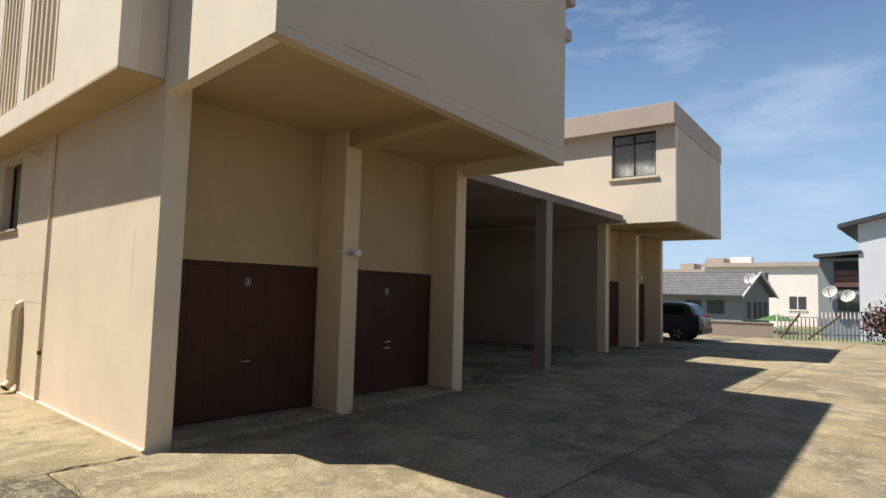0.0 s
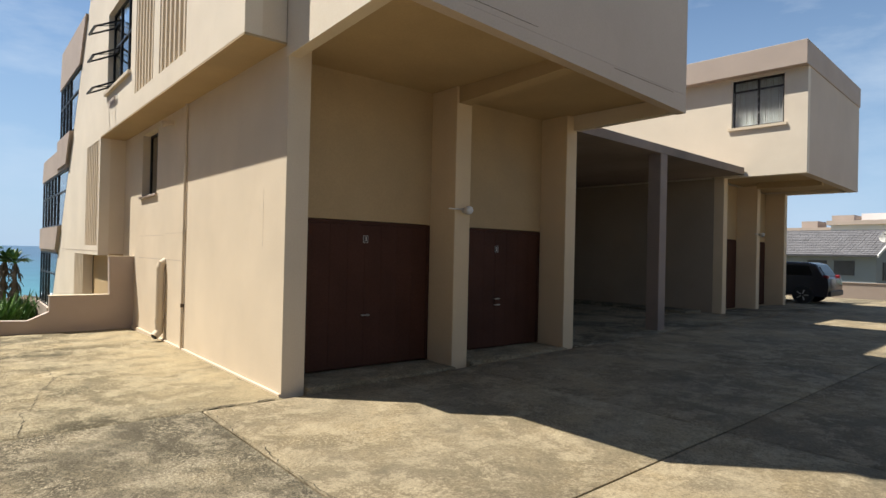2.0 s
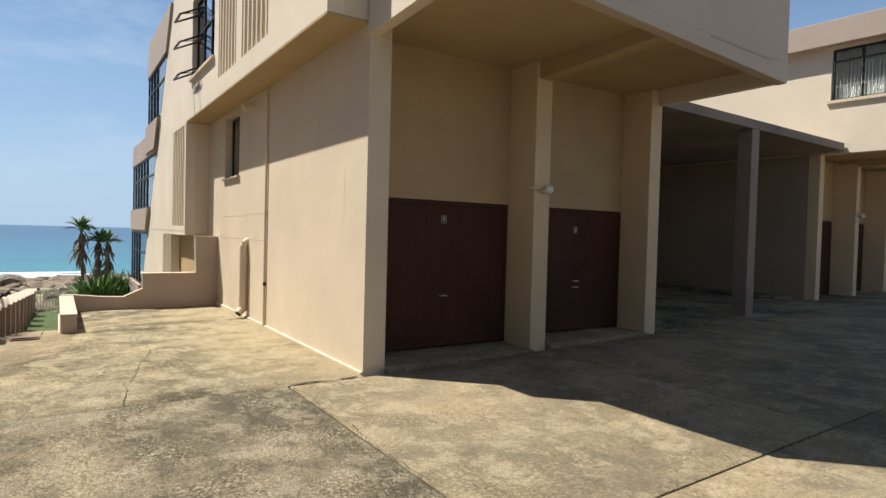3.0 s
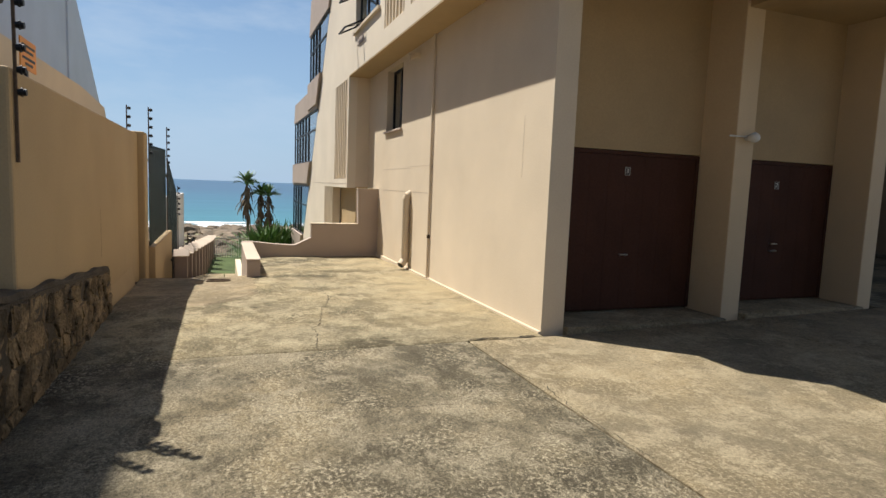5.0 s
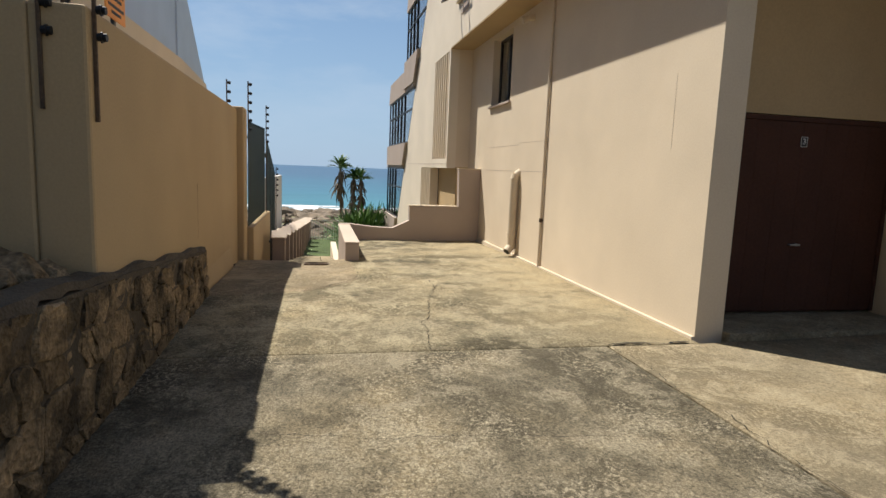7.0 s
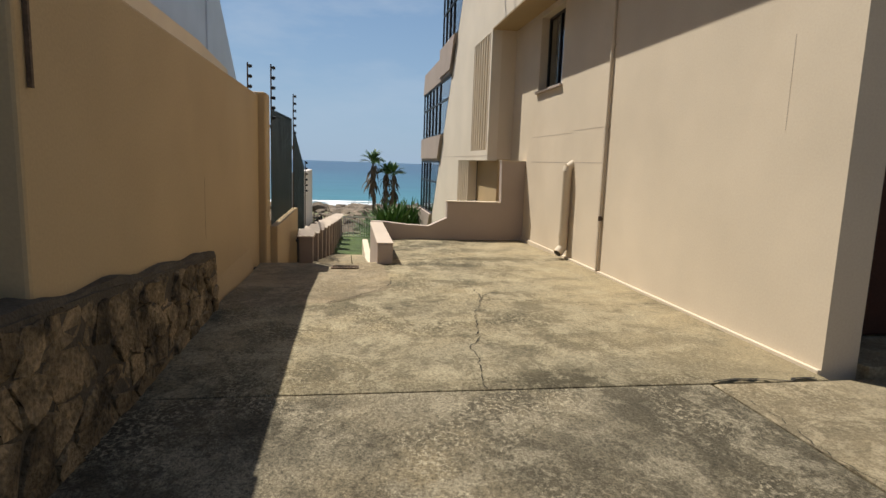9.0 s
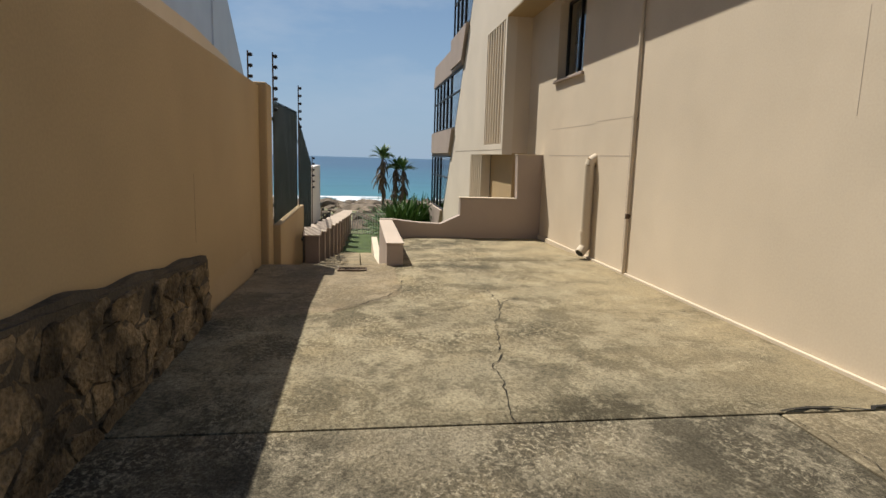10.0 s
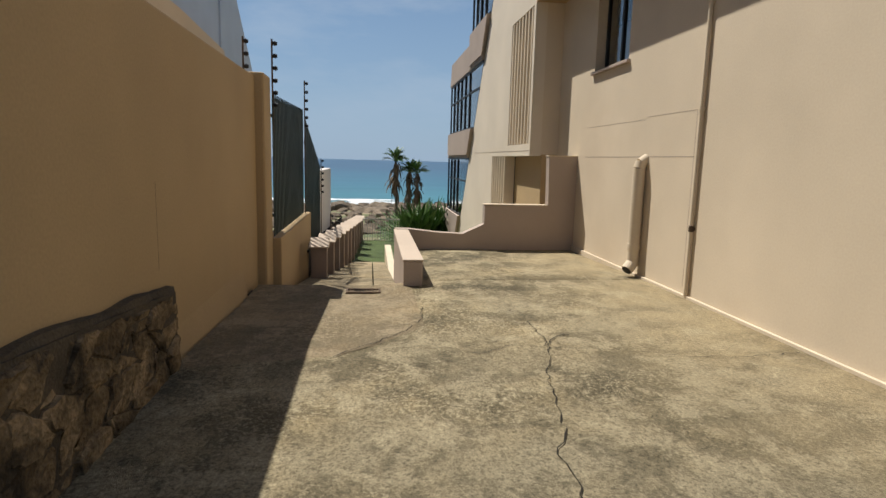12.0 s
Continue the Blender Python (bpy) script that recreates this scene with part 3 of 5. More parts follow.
bm = bmesh.new()
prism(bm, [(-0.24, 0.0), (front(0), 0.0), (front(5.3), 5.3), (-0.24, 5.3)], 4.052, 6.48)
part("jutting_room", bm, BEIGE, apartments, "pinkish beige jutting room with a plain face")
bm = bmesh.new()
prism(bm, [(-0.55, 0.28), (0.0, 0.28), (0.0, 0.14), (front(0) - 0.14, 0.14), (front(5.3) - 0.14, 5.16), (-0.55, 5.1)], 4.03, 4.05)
part("soffit", bm, SOFFIT, apartments, "cream soffit under the jutting room, darkened for shade")
bm = bmesh.new()
sloped(bm, [(front(0) - 0.14, 0.0, 3.965), (front(0), 0.0, 3.965), (front(5.3), 5.3, 3.79), (front(5.3) - 0.14, 5.3, 3.79)])
part("rim_beam", bm, BEIGE, apartments)
bm = bmesh.new()
sloped(bm, [(0.0, 0.0, 3.87), (front(0) - 0.142, 0.0, 3.96), (front(0) - 0.142, 0.14, 3.96), (0.0, 0.14, 3.87)])
part("rim_beam", bm, CREAM, apartments)
bm = bmesh.new()
sloped(bm, [(0.0, 5.17, 3.8), (front(5.2) - 0.142, 5.17, 3.8), (front(5.2) - 0.142, 5.3, 3.8), (0.0, 5.3, 3.8)])
part("rim_beam", bm, CREAM, apartments)
bm = bmesh.new()
prism(bm, [(-0.55, 3.82), (0.0, 3.8), (front(2.7) - 0.142, 3.87), (front(2.7) - 0.142, 4.028), (-0.55, 4.028)], 2.58, 2.8, "y")
part("cross_beam", bm, SOFFIT, apartments)
bm = bmesh.new()
prism(bm, [(-0.046, 3.87), (2.1, 3.965), (2.1, 6.48), (-0.046, 6.48)], -0.008, 0.0, "y")
part("room_end_wall", bm, PALE, apartments, "sunlit cream end face of the jutting room")
bm = bmesh.new()
prism(bm, [(-0.2, -0.1), (front(0) + 0.03, -0.1), (front(5.6) + 0.02, 5.6), (-0.2, 5.6)], 6.48, 7.15)
part("roof_edge", bm, MAUVE, apartments, "mauve roof edge")
for y0, y1, z in ((0.75, 1.9, 4.12), (3.4, 4.9, 4.02)):
    bm = bmesh.new()
    prism(bm, [(front(y0) - 0.01, y0), (front(y0) + 0.003, y0), (front(y1) + 0.003, y1), (front(y1) - 0.01, y1)], z, z + 0.004)
    part("plaster_line", bm, MORTAR, apartments, "hairline crack in the plaster")


def edge_x(z):
    """The raking seaward edge of the end wall."""
    return -15.75 + 0.75 * z


# oversailing storey
X0 = -0.05
bm = bmesh.new()
holes = [(-7.7, -5.55, 4.85, 6.5), (-5.2, -3.95, 4.35, 6.6), (-3.6, -2.2, 4.35, 6.6)]
pierced(bm, -11.2, X0, 4.03, 7.6, END, END + 0.2, holes, "y", edge_x)
part("upper_wall", bm, PALE, apartments, "cream oversailing upper storey wall")
block("oversail_floor", SOFFIT, apartments, -8.3, X0, END, 0.0, 4.0, 4.026, label="cream soffit of the oversailing storey, darkened for shade")
block("oversail_end", CREAM, apartments, X0 - 0.2, X0, END + 0.2, -0.012, 4.03, 7.6)
block("roof", MAUVE, apartments, -10.0, X0 + 0.05, END - 0.05, 9.0, 7.6, 7.85)
block("back_wall", CREAM, apartments, -10.0, 0.0, 5.46, 5.7, 4.2, 7.6)
block("roof_wall", CREAM, apartments, -0.25, -0.02, 0.3, 5.46, 6.81, 7.6)
window(apartments, "window", -7.7, -5.55, 4.85, 6.5, END, panes=3, deep=0.1, transom=5.75)
block("sill", CREAM, apartments, -7.75, -5.5, END - 0.06, END + 0.1, 4.78, 4.85, bev=0.008)
block("air_vent", MAUVE, apartments, -7.4, -6.85, END - 0.012, END, 4.5, 4.65)
for z, x in ((5.0, -7.35), (5.65, -7.35), (6.2, -7.3)):
    bm = bmesh.new()
    turn = Matrix.Translation((x, END + 0.08, z)) @ Matrix.Rotation(radians(-62), 4, "X")
    for a in ((-0.32, 0.32, 0, 0.04), (-0.32, 0.32, -0.52, -0.48), (-0.32, -0.28, -0.48, 0), (0.28, 0.32, -0.48, 0)):
        box(bm, a[0], a[1], -0.015, 0.015, a[2], a[3], 0, turn)
    rod(bm, (x + 0.3, END + 0.08, z - 0.1), (x + 0.3, END - 0.32, z - 0.22), 0.008)
    part("open_casement", bm, DARK_METAL, apartments, "top-hung window leaf standing open")


def fins(parent, x0, x1, z0, z1, face, step=0.225, back=True):
    """Vertical plaster fins in a tall opening."""
    if back:
        # near-black sheet stands for the shade in the gaps
        block("fin_gap_shade", DARK_METAL, parent, x0 - 0.05, x1 + 0.05, face + 0.24, face + 0.27, z0 - 0.05, z1 + 0.05)
    k = max(2, round((x1 - x0) / step))
    w = (x1 - x0) / k
    for i in range(k):
        block("fin", CREAM, parent, x0 + (i + 0.3) * w, x0 + (i + 0.62) * w, face + 0.004, face + 0.22, z0, z1, bev=0.006)


fins(apartments, -5.2, -3.95, 4.35, 6.6, END)
fins(apartments, -3.6, -2.2, 4.35, 6.6, END)

# seaward part of the end wall, under the oversailing storey
bm = bmesh.new()
holes = [(-10.0, -8.42, 1.66, 3.98), (-11.5, -8.3, 0.35, 1.45)]
pierced(bm, -13.1, -8.3, -2.4, 4.03, END, END + 0.2, holes, "y", edge_x)
part("seaward_wall", bm, PALE, apartments, "cream seaward wall with a raking edge")
block("recess_side", CREAM, apartments, -8.5, -8.3, END + 0.2, 0.0, 1.48, 4.0)
block("passage_ceiling", CREAM, apartments, -11.7, -8.31, END + 0.2, 0.4, 1.48, 1.6)
# ochre stands for orange shade on a cream wall
block("passage_wall", OCHRE, apartments, -10.2, -8.31, -0.275, 0.0, -2.0, 1.48, label="cream passage wall, its warm shade put in as ochre")
fins(apartments, -10.0, -8.42, 1.66, 3.98, END)
fins(apartments, -11.5, -10.15, 0.35, 1.45, END)
bm = bmesh.new()
box(bm, -13.9, -8.31, END - 0.004, END + 0.01, 1.54, 1.548)
part("plaster_line", bm, MAUVE, apartments, "fine line in the plaster")


def terrace(z0, zs, z1, zt, x_end):
    """A glazed bay of one storey, stepping seaward: spandrel, long window, head."""
    xr = edge_x(zs)
    xt = edge_x(z1)
    bm = bmesh.new()
    prism(bm, [(x_end, z0), (edge_x(z0) - 0.02, z0), (edge_x(zs) - 0.02, zs), (x_end, zs)], END - 0.1, END + 0.1, "y")
    box(bm, x_end, x_end + 0.2, END + 0.1, 6, z0, zs)
    part("spandrel", bm, MAUVE, apartments, "mauve band below the long window")
    bm = bmesh.new()
    prism(bm, [(x_end, z1), (edge_x(z1) - 0.02, z1), (edge_x(zt) - 0.02, zt), (x_end + 0.3, zt)], END - 0.06, 6, "y")
    part("window_head", bm, MAUVE, apartments)
    bm = bmesh.new()
    rod(bm, (x_end + 0.03, END, zs), (x_end + 0.03, END, z1), 0.03, seg=4)
    box(bm, x_end, xt - 0.03, END - 0.03, END + 0.02, z1 - 0.05, z1)
    box(bm, x_end, xr - 0.03, END - 0.03, END + 0.02, zs, zs + 0.05)
    mid = zs + (z1 - zs) * 0.62
    box(bm, x_end, edge_x(mid) - 0.03, END - 0.025, END + 0.015, mid - 0.025, mid + 0.025)
    win = part("long_window", bm, DARK_METAL, apartments, "long dark-framed window facing the sea")
    k = max(4, int((xr - x_end) / 0.75))
    for i in range(1, k):
        x = x_end + (xr - x_end) * i / k
        block("mullion", DARK_METAL, win, x - 0.03, x + 0.03, END - 0.035, END + 0.025, zs + 0.05, z1 - 0.05)
    bm = bmesh.new()
    prism(bm, [(x_end, zs), (xr - 0.03, zs), (xt - 0.03, z1), (x_end, z1)], END - 0.003, END + 0.003, "y")
    part("pane", bm, GLASS, win).visible_shadow = False
    # dark room surfaces stand for the unlit interior
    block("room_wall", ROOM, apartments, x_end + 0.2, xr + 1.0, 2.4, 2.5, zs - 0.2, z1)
    # added dark panel, where the bay end is glazed, to block the sky
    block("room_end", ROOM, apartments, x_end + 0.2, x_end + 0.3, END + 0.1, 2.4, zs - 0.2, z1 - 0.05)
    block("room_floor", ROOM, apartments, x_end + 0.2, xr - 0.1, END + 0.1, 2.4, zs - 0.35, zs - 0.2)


terrace(-1.7, -0.35, 1.42, 1.5, -19.1)
terrace(1.5, 2.2, 3.8, 4.5, -18.8)
terrace(3.9, 4.72, 6.25, 7.3, -14.7)
block("lower_room", CREAM, apartments, -21, -9, 2.6, 6, -3, 7.2)

# ---------------------------------------------------------------- carport between the blocks
carport = thing("carport", "dark open carport with a flat roof on a square post", "carport")
bm = bmesh.new()
# roof and post take the mauve darkened for shade
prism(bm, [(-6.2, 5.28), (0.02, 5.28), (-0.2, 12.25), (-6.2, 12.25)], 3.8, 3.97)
part("roof", bm, DARKENED_MAUVE, carport, "flat concrete roof with a mauve edge darkened for shade")
block("post", DARKENED_MAUVE, carport, -0.36, -0.08, 8.12, 8.38, 0.0, 3.8, bev=0.012, label="square masonry post")
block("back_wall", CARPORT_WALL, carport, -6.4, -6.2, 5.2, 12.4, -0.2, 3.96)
block("ledge", CONCRETE, carport, -6.2, -1.2, 11.4, 12.2, 0.1, 0.33, bev=0.02)
bm = bmesh.new()
box(bm, -6.2, -6.08, 6.3, 7.5, 2.95, 3.05, 0.02)
tube = tagged(part("tube_lamp", bm, WHITE_PLASTIC, None), "white tube lamp fixed to the carport wall", "lamp")

# ---------------------------------------------------------------- the second block
FAR_AT = pose(-0.69, 12.25, 0.0, 0, 0, 4.3)
second = thing("apartment_block", "second cream apartment block with garages, roof edge and barred window", "building", at=FAR_AT)
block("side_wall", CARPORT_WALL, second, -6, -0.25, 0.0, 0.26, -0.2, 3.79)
block("pier", WARM, second, -0.25, 0.0, 0.0, 0.26, -0.2, 3.79, bev=0.01)
for y0 in (2.5, 5.0):
    block("pier", WARM, second, -0.6 if y0 < 4 else -6, 0.0, y0, y0 + 0.26, -0.2, 3.79, bev=0.01)
for y0, y1, d in ((0.26, 2.5, "5"), (2.76, 5.0, "7")):
    block("lintel_wall", SOFFIT, second, -0.8, -0.55, y0, y1, 2.25, 3.79)
    bm = bmesh.new()
    box(bm, -0.62, -0.57, y0, y1, 0.26, 2.25)
    door = part("garage_door", bm, MAROON, second, "dark maroon boarded garage door")
    for i in range(8):
        w = (y1 - y0) / 8
        block("board", MAROON, door, -0.57, -0.552, y0 + i * w + 0.003, y0 + (i + 1) * w - 0.003, 0.28, 2.22)
bm = bmesh.new()
pierced(bm, -6.0, 1.85, 3.75, 6.26, 0.0, 0.2, [(-0.1 + 0.25, 1.4 - 0.05, 5.0, 6.2)], "y")
part("upper_wall", bm, PALE, second, "sunlit cream upper wall")
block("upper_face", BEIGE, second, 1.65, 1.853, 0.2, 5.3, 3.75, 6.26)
block("far_wall", CREAM, second, -6, 1.65, 5.1, 5.3, 3.75, 6.26)
block("soffit", SOFFIT, second, -0.6, 1.65, 0.2, 5.1, 3.86, 3.9)
block("rim_beam", SOFFIT, second, 0.0, 1.6, 2.4, 2.6, 3.7, 3.86)
block("roof", MAUVE, second, -6.2, 1.88, -0.22, 5.32, 6.26, 6.83, bev=0.01)
win = window(second, "window", 0.15, 1.35, 5.0, 6.2, 0.0, panes=2, deep=0.08, room=False, transom=5.92)
block("sill", CREAM, second, 0.08, 1.42, -0.05, 0.08, 4.93, 5.0)
bm = bmesh.new()
for i in range(30):
    x = 0.15 + 1.2 * i / 30
    box(bm, x, x + 0.03, 0.135 + 0.008 * math.sin(i * 1.7), 0.15 + 0.008 * math.sin(i * 1.7), 5.0, 6.2)
part("curtain", bm, CURTAIN, win, "white net curtain")
bm = bmesh.new()
for i in range(17):
    x = 0.18 + 0.07 * i
    rod(bm, (x, 0.065, 5.03), (x, 0.065, 5.92), 0.006, seg=5)
    if i < 16:
        for z in (5.3, 5.5, 5.7):
            rod(bm, (x, 0.065, z), (x + 0.035, 0.065, z + 0.06), 0.005, seg=4)
            rod(bm, (x + 0.035, 0.065, z + 0.06), (x + 0.07, 0.065, z), 0.005, seg=4)
part("security_grille", bm, PALE_METAL, win, "white folding security grille")


def bulkhead(name, x, y, z):
    """A small round wall lamp on a short arm."""
    lamp = thing(name, "small white globe lamp on the garage pier", "lamp", "globe lamps", at=pose(x, y, z))
    bm = bmesh.new()
    rod(bm, (0, 0, 0), (0.06, 0, 0), 0.035)
    rod(bm, (0.03, -0.3, 0.01), (0.03, 0, 0.01), 0.01)
    part("bracket", bm, PALE_METAL, lamp)
    bm = bmesh.new()
    rod(bm, (0.06, 0, 0), (0.1, 0, 0), 0.045, 0.058, 14)
    ball(bm, (0.12, 0, 0), 0.062, 1.0)
    smooth(part("globe", bm, WHITE_PLASTIC, lamp, "white globe"))


bulkhead("wall_lamp", 0.0, 2.7, 2.28)
bulkhead("wall_lamp", -0.9, 14.88, 2.4)

# ---------------------------------------------------------------- pipes on the end wall
pipe = thing("drain_pipe", "thin cream-painted pipe up the end wall", "pipe")
bm = bmesh.new()
rod(bm, (-3.75, -0.026, 0.03), (-3.75, -0.026, 4.0), 0.021, seg=12)
smooth(part("tube", bm, CREAM, pipe))
for z in (0.72, 1.9, 2.9, 3.6):
    bm = bmesh.new()
    rod(bm, (-3.75, -0.026, z - 0.03), (-3.75, -0.026, z + 0.03), 0.026, seg=12)
    box(bm, -3.78, -3.72, -0.03, 0.0, z - 0.015, z + 0.015)
    part("bracket", bm, RUST if z < 1 else CREAM, pipe)
stubpipe = thing("waste_pipe", "thick cream-painted waste pipe elbowed into the wall", "pipe")
bm = bmesh.new()
rod(bm, (-4.9, -0.078, 0.13), (-4.9, -0.078, 1.3), 0.07, seg=16)
rod(bm, (-4.9, -0.078, 1.3), (-4.9, -0.06, 1.38), 0.07, 0.066, 16)
rod(bm, (-4.9, -0.065, 1.36), (-4.9, 0.02, 1.42), 0.066, seg=16)
smooth(part("tube", bm, CREAM, stubpipe))
bm = bmesh.new()
rod(bm, (-4.9, -0.078, 0.34), (-4.9, -0.078, 0.4), 0.078, seg=16)
part("collar", bm, CREAM, stubpipe)
bm = bmesh.new()
rod(bm, (-4.9, -0.078, 0.17), (-4.86, -0.16, 0.085), 0.07, seg=16)
part("shoe", bm, CREAM, stubpipe)
# black disc in place of the shade inside the open end
bm = bmesh.new()
rod(bm, (-4.8595, -0.161, 0.0845), (-4.8565, -0.167, 0.079), 0.056, seg=16)
part("mouth", bm, BLACK, stubpipe, "black disc standing for the dark inside of the pipe")
flood = thing("floodlight", "small cream outdoor lamp under the oversail", "lamp", at=pose(-4.6, 0.0, 3.82))
bm = bmesh.new()
box(bm, -0.05, 0.05, -0.1, 0.0, -0.04, 0.04, 0.01)
part("bracket", bm, CREAM, flood)
bm = bmesh.new()
rod(bm, (0, -0.08, 0), (0, -0.2, -0.05), 0.04, 0.06)
part("head", bm, CREAM, flood)

# ---------------------------------------------------------------- low walls at the end of the drive
stub = thing("retaining_wall", "mauve-painted stepped parapet wall closing the drive", "wall")
bm = bmesh.new()
prism(bm, [(-2.86, -1.8), (-0.0, -1.8), (-0.0, 1.44), (-0.46, 1.44), (-0.44, 0.66), (-1.46, 0.65), (-1.46, 0.36), (-1.8, 0.2), (-2.2, 0.22), (-2.65, 0.27), (-2.86, 0.27)], -7.42, -7.25, "x")
part("wall", bm, MAUVE, stub)
bm = bmesh.new()
box(bm, -7.43, -7.24, -0.47, -0.002, 1.44, 1.455)
box(bm, -7.43, -7.24, -1.47, -0.45, 0.66, 0.674)
part("coping", bm, CREAM, stub, "pale worn top edge")
kerb = thing("kerb_wall", "low cream concrete kerb wall beside the lane", "wall")
block("wall", MAUVE, kerb, -7.245, -4.5, -2.87, -2.66, -0.9, 0.24, bev=0.015)
block("coping", BEIGE, kerb, -7.25, -4.49, -2.88, -2.65, 0.24, 0.262, bev=0.008)

# lane going down towards the sea
bm = bmesh.new()
prism(bm, [(-4.72, -0.16), (-5.6, -0.3), (-13.0, -1.27), (-13.0, -2.2), (-4.72, -2.2)], -4.2, -3.2, "y")
part("ramp", bm, CONCRETE_SAND, yard, "sandy concrete ramp going down beside the fence")
bm = bmesh.new()
prism(bm, [(-4.72, -0.16), (-5.6, -0.3), (-13.0, -1.27), (-13.0, -2.2), (-4.72, -2.2)], -3.18, -2.88, "y")
part("ramp", bm, CONCRETE_SAND, yard, "narrow sandy strip beside the kerb")
bm = bmesh.new()
prism(bm, [(-17.2, -4.0), (-13.0, -4.0), (-13.0, -2.5), (-17.2, -2.5)], -2.2, -1.3)
whole("lawn", bm, GRASS, "small strip of green lawn below the lane", "lawn", kind="structure")
block("side_kerb", CREAM, yard, -13.5, -7.43, -2.87, -2.72, -2.4, -0.9, label="pale wall beside the lane")

# ---------------------------------------------------------------- neighbour's boundary
boundary = thing("boundary_wall", "ochre plastered boundary wall, partly in shade", "wall")
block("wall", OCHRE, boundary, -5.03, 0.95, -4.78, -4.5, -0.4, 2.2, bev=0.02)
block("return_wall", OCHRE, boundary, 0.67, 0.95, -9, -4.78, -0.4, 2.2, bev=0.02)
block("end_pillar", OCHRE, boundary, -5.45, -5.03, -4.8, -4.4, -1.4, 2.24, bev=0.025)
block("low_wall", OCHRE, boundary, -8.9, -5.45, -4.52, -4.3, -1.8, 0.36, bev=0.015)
bm = bmesh.new()
prism(bm, [(-7.4, -0.6), (0.65, -0.6), (0.65, 2.86), (-5.0, 2.86), (-6.9, 2.75), (-7.4, 2.2)], -5.5, -5.25, "y")
part("upper_wall", bm, CREAM, boundary, "higher pale ochre wall behind")
bm = bmesh.new()
box(bm, -1.9215, -1.92, -4.501, -4.499, 0.63, 1.17)
part("plaster_crack", bm, MORTAR, boundary)
bm = bmesh.new()
prism(bm, [(-4.45, -0.1), (-4.5, 0.2), (-4.5, -0.1)], -4.2, -2.15, "x")
part("skirt", bm, OCHRE, boundary, "plaster fillet at the foot of the wall")

sign = thing("warning_sign", "orange plastic warning sign on the neighbour's wall", "sign")
block("board", ORANGE, sign, -0.1, 0.28, -4.62, -4.61, 2.3, 2.52)
for z, w in ((2.47, 0.3), (2.43, 0.22), (2.38, 0.3), (2.34, 0.18)):
    block("text_bar", BLACK, sign, 0.09 - w / 2, 0.09 + w / 2, -4.61, -4.607, z - 0.009, z + 0.009)
block("stay", DARK_METAL, sign, 0.07, 0.11, -4.64, -4.62, 2.1, 2.5)


def fence_post(x, y, z0, z1, plate=None):
    """An electric fence post: flat steel bar with black insulators."""
    post = thing("electric_fence_post", "thin steel electric fence post with black insulators", "fence post", "electric fence posts")
    block("bar", RUST, post, x - 0.009, x + 0.009, y - 0.009, y + 0.009, z0, z1)
    k = int((z1 - max(z0, z1 - 0.85)) / 0.14)
    for i in range(k):
        bm = bmesh.new()
        z = z1 - 0.05 - i * 0.14
        rod(bm, (x, y + 0.012, z), (x, y + 0.06, z), 0.022, seg=8)
        rod(bm, (x, y + 0.03, z), (x, y + 0.04, z), 0.03, seg=8)
        part("insulator", bm, BLACK, post)
    return post


for x, y, z0, z1 in ((0.962, -4.72, 1.65, 2.8), (0.87, -4.488, 1.6, 2.8), (0.7, -4.7, 2.2, 3.0), (-5.52, -4.388, 1.6, 2.68), (-5.45, -4.7, 2.24, 2.68), (-8.6, -4.36, 0.36, 2.6), (-11.8, -4.36, -0.9, 1.3), (-10.3, -4.05, -1.4, 0.2), (-12, -4.05, -1.6, -0.1)):
    fence_post(x, y, z0, z1)
bm = bmesh.new()
box(bm, 0.25, 0.5, -4.9, -4.7, 2.72, 2.86, 0.03)
rod(bm, (0.35, -4.8, 2.2), (0.35, -4.8, 2.75), 0.015)
whole("security_camera", bm, BLACK, "black security camera on the wall top", "camera")


def palisade(name, x0, x1, y, z0a, z0b, ha, hb, mat, label, step=0.115, group="palisade fences"):
    """A panel of upright pales with pointed tops on two rails; feet and heights change along it."""
    f = thing(name, label, "fence", group)
    k = max(3, int(abs(x1 - x0) / step))
    for i in range(k + 1):
        t = i / k
        x, z0, z1 = x0 + (x1 - x0) * t, z0a + (z0b - z0a) * t, ha + (hb - ha) * t
        bm = bmesh.new()
        box(bm, x - 0.022, x + 0.022, y - 0.006, y + 0.006, z0, z1 - 0.06)
        prism(bm, [(x - 0.022, z1 - 0.06), (x + 0.022, z1 - 0.06), (x, z1)], y - 0.006, y + 0.006, "y")
        part("pale", bm, mat, f)
    for u in (0.15, 0.85):
        bm = bmesh.new()
        a, b = z0a + (ha - z0a) * u, z0b + (hb - z0b) * u
        prism(bm, [(x0, a - 0.02), (x1, b - 0.02), (x1, b + 0.02), (x0, a + 0.02)], y - 0.03, y - 0.007, "y")
        part("rail", bm, mat, f)
    return f


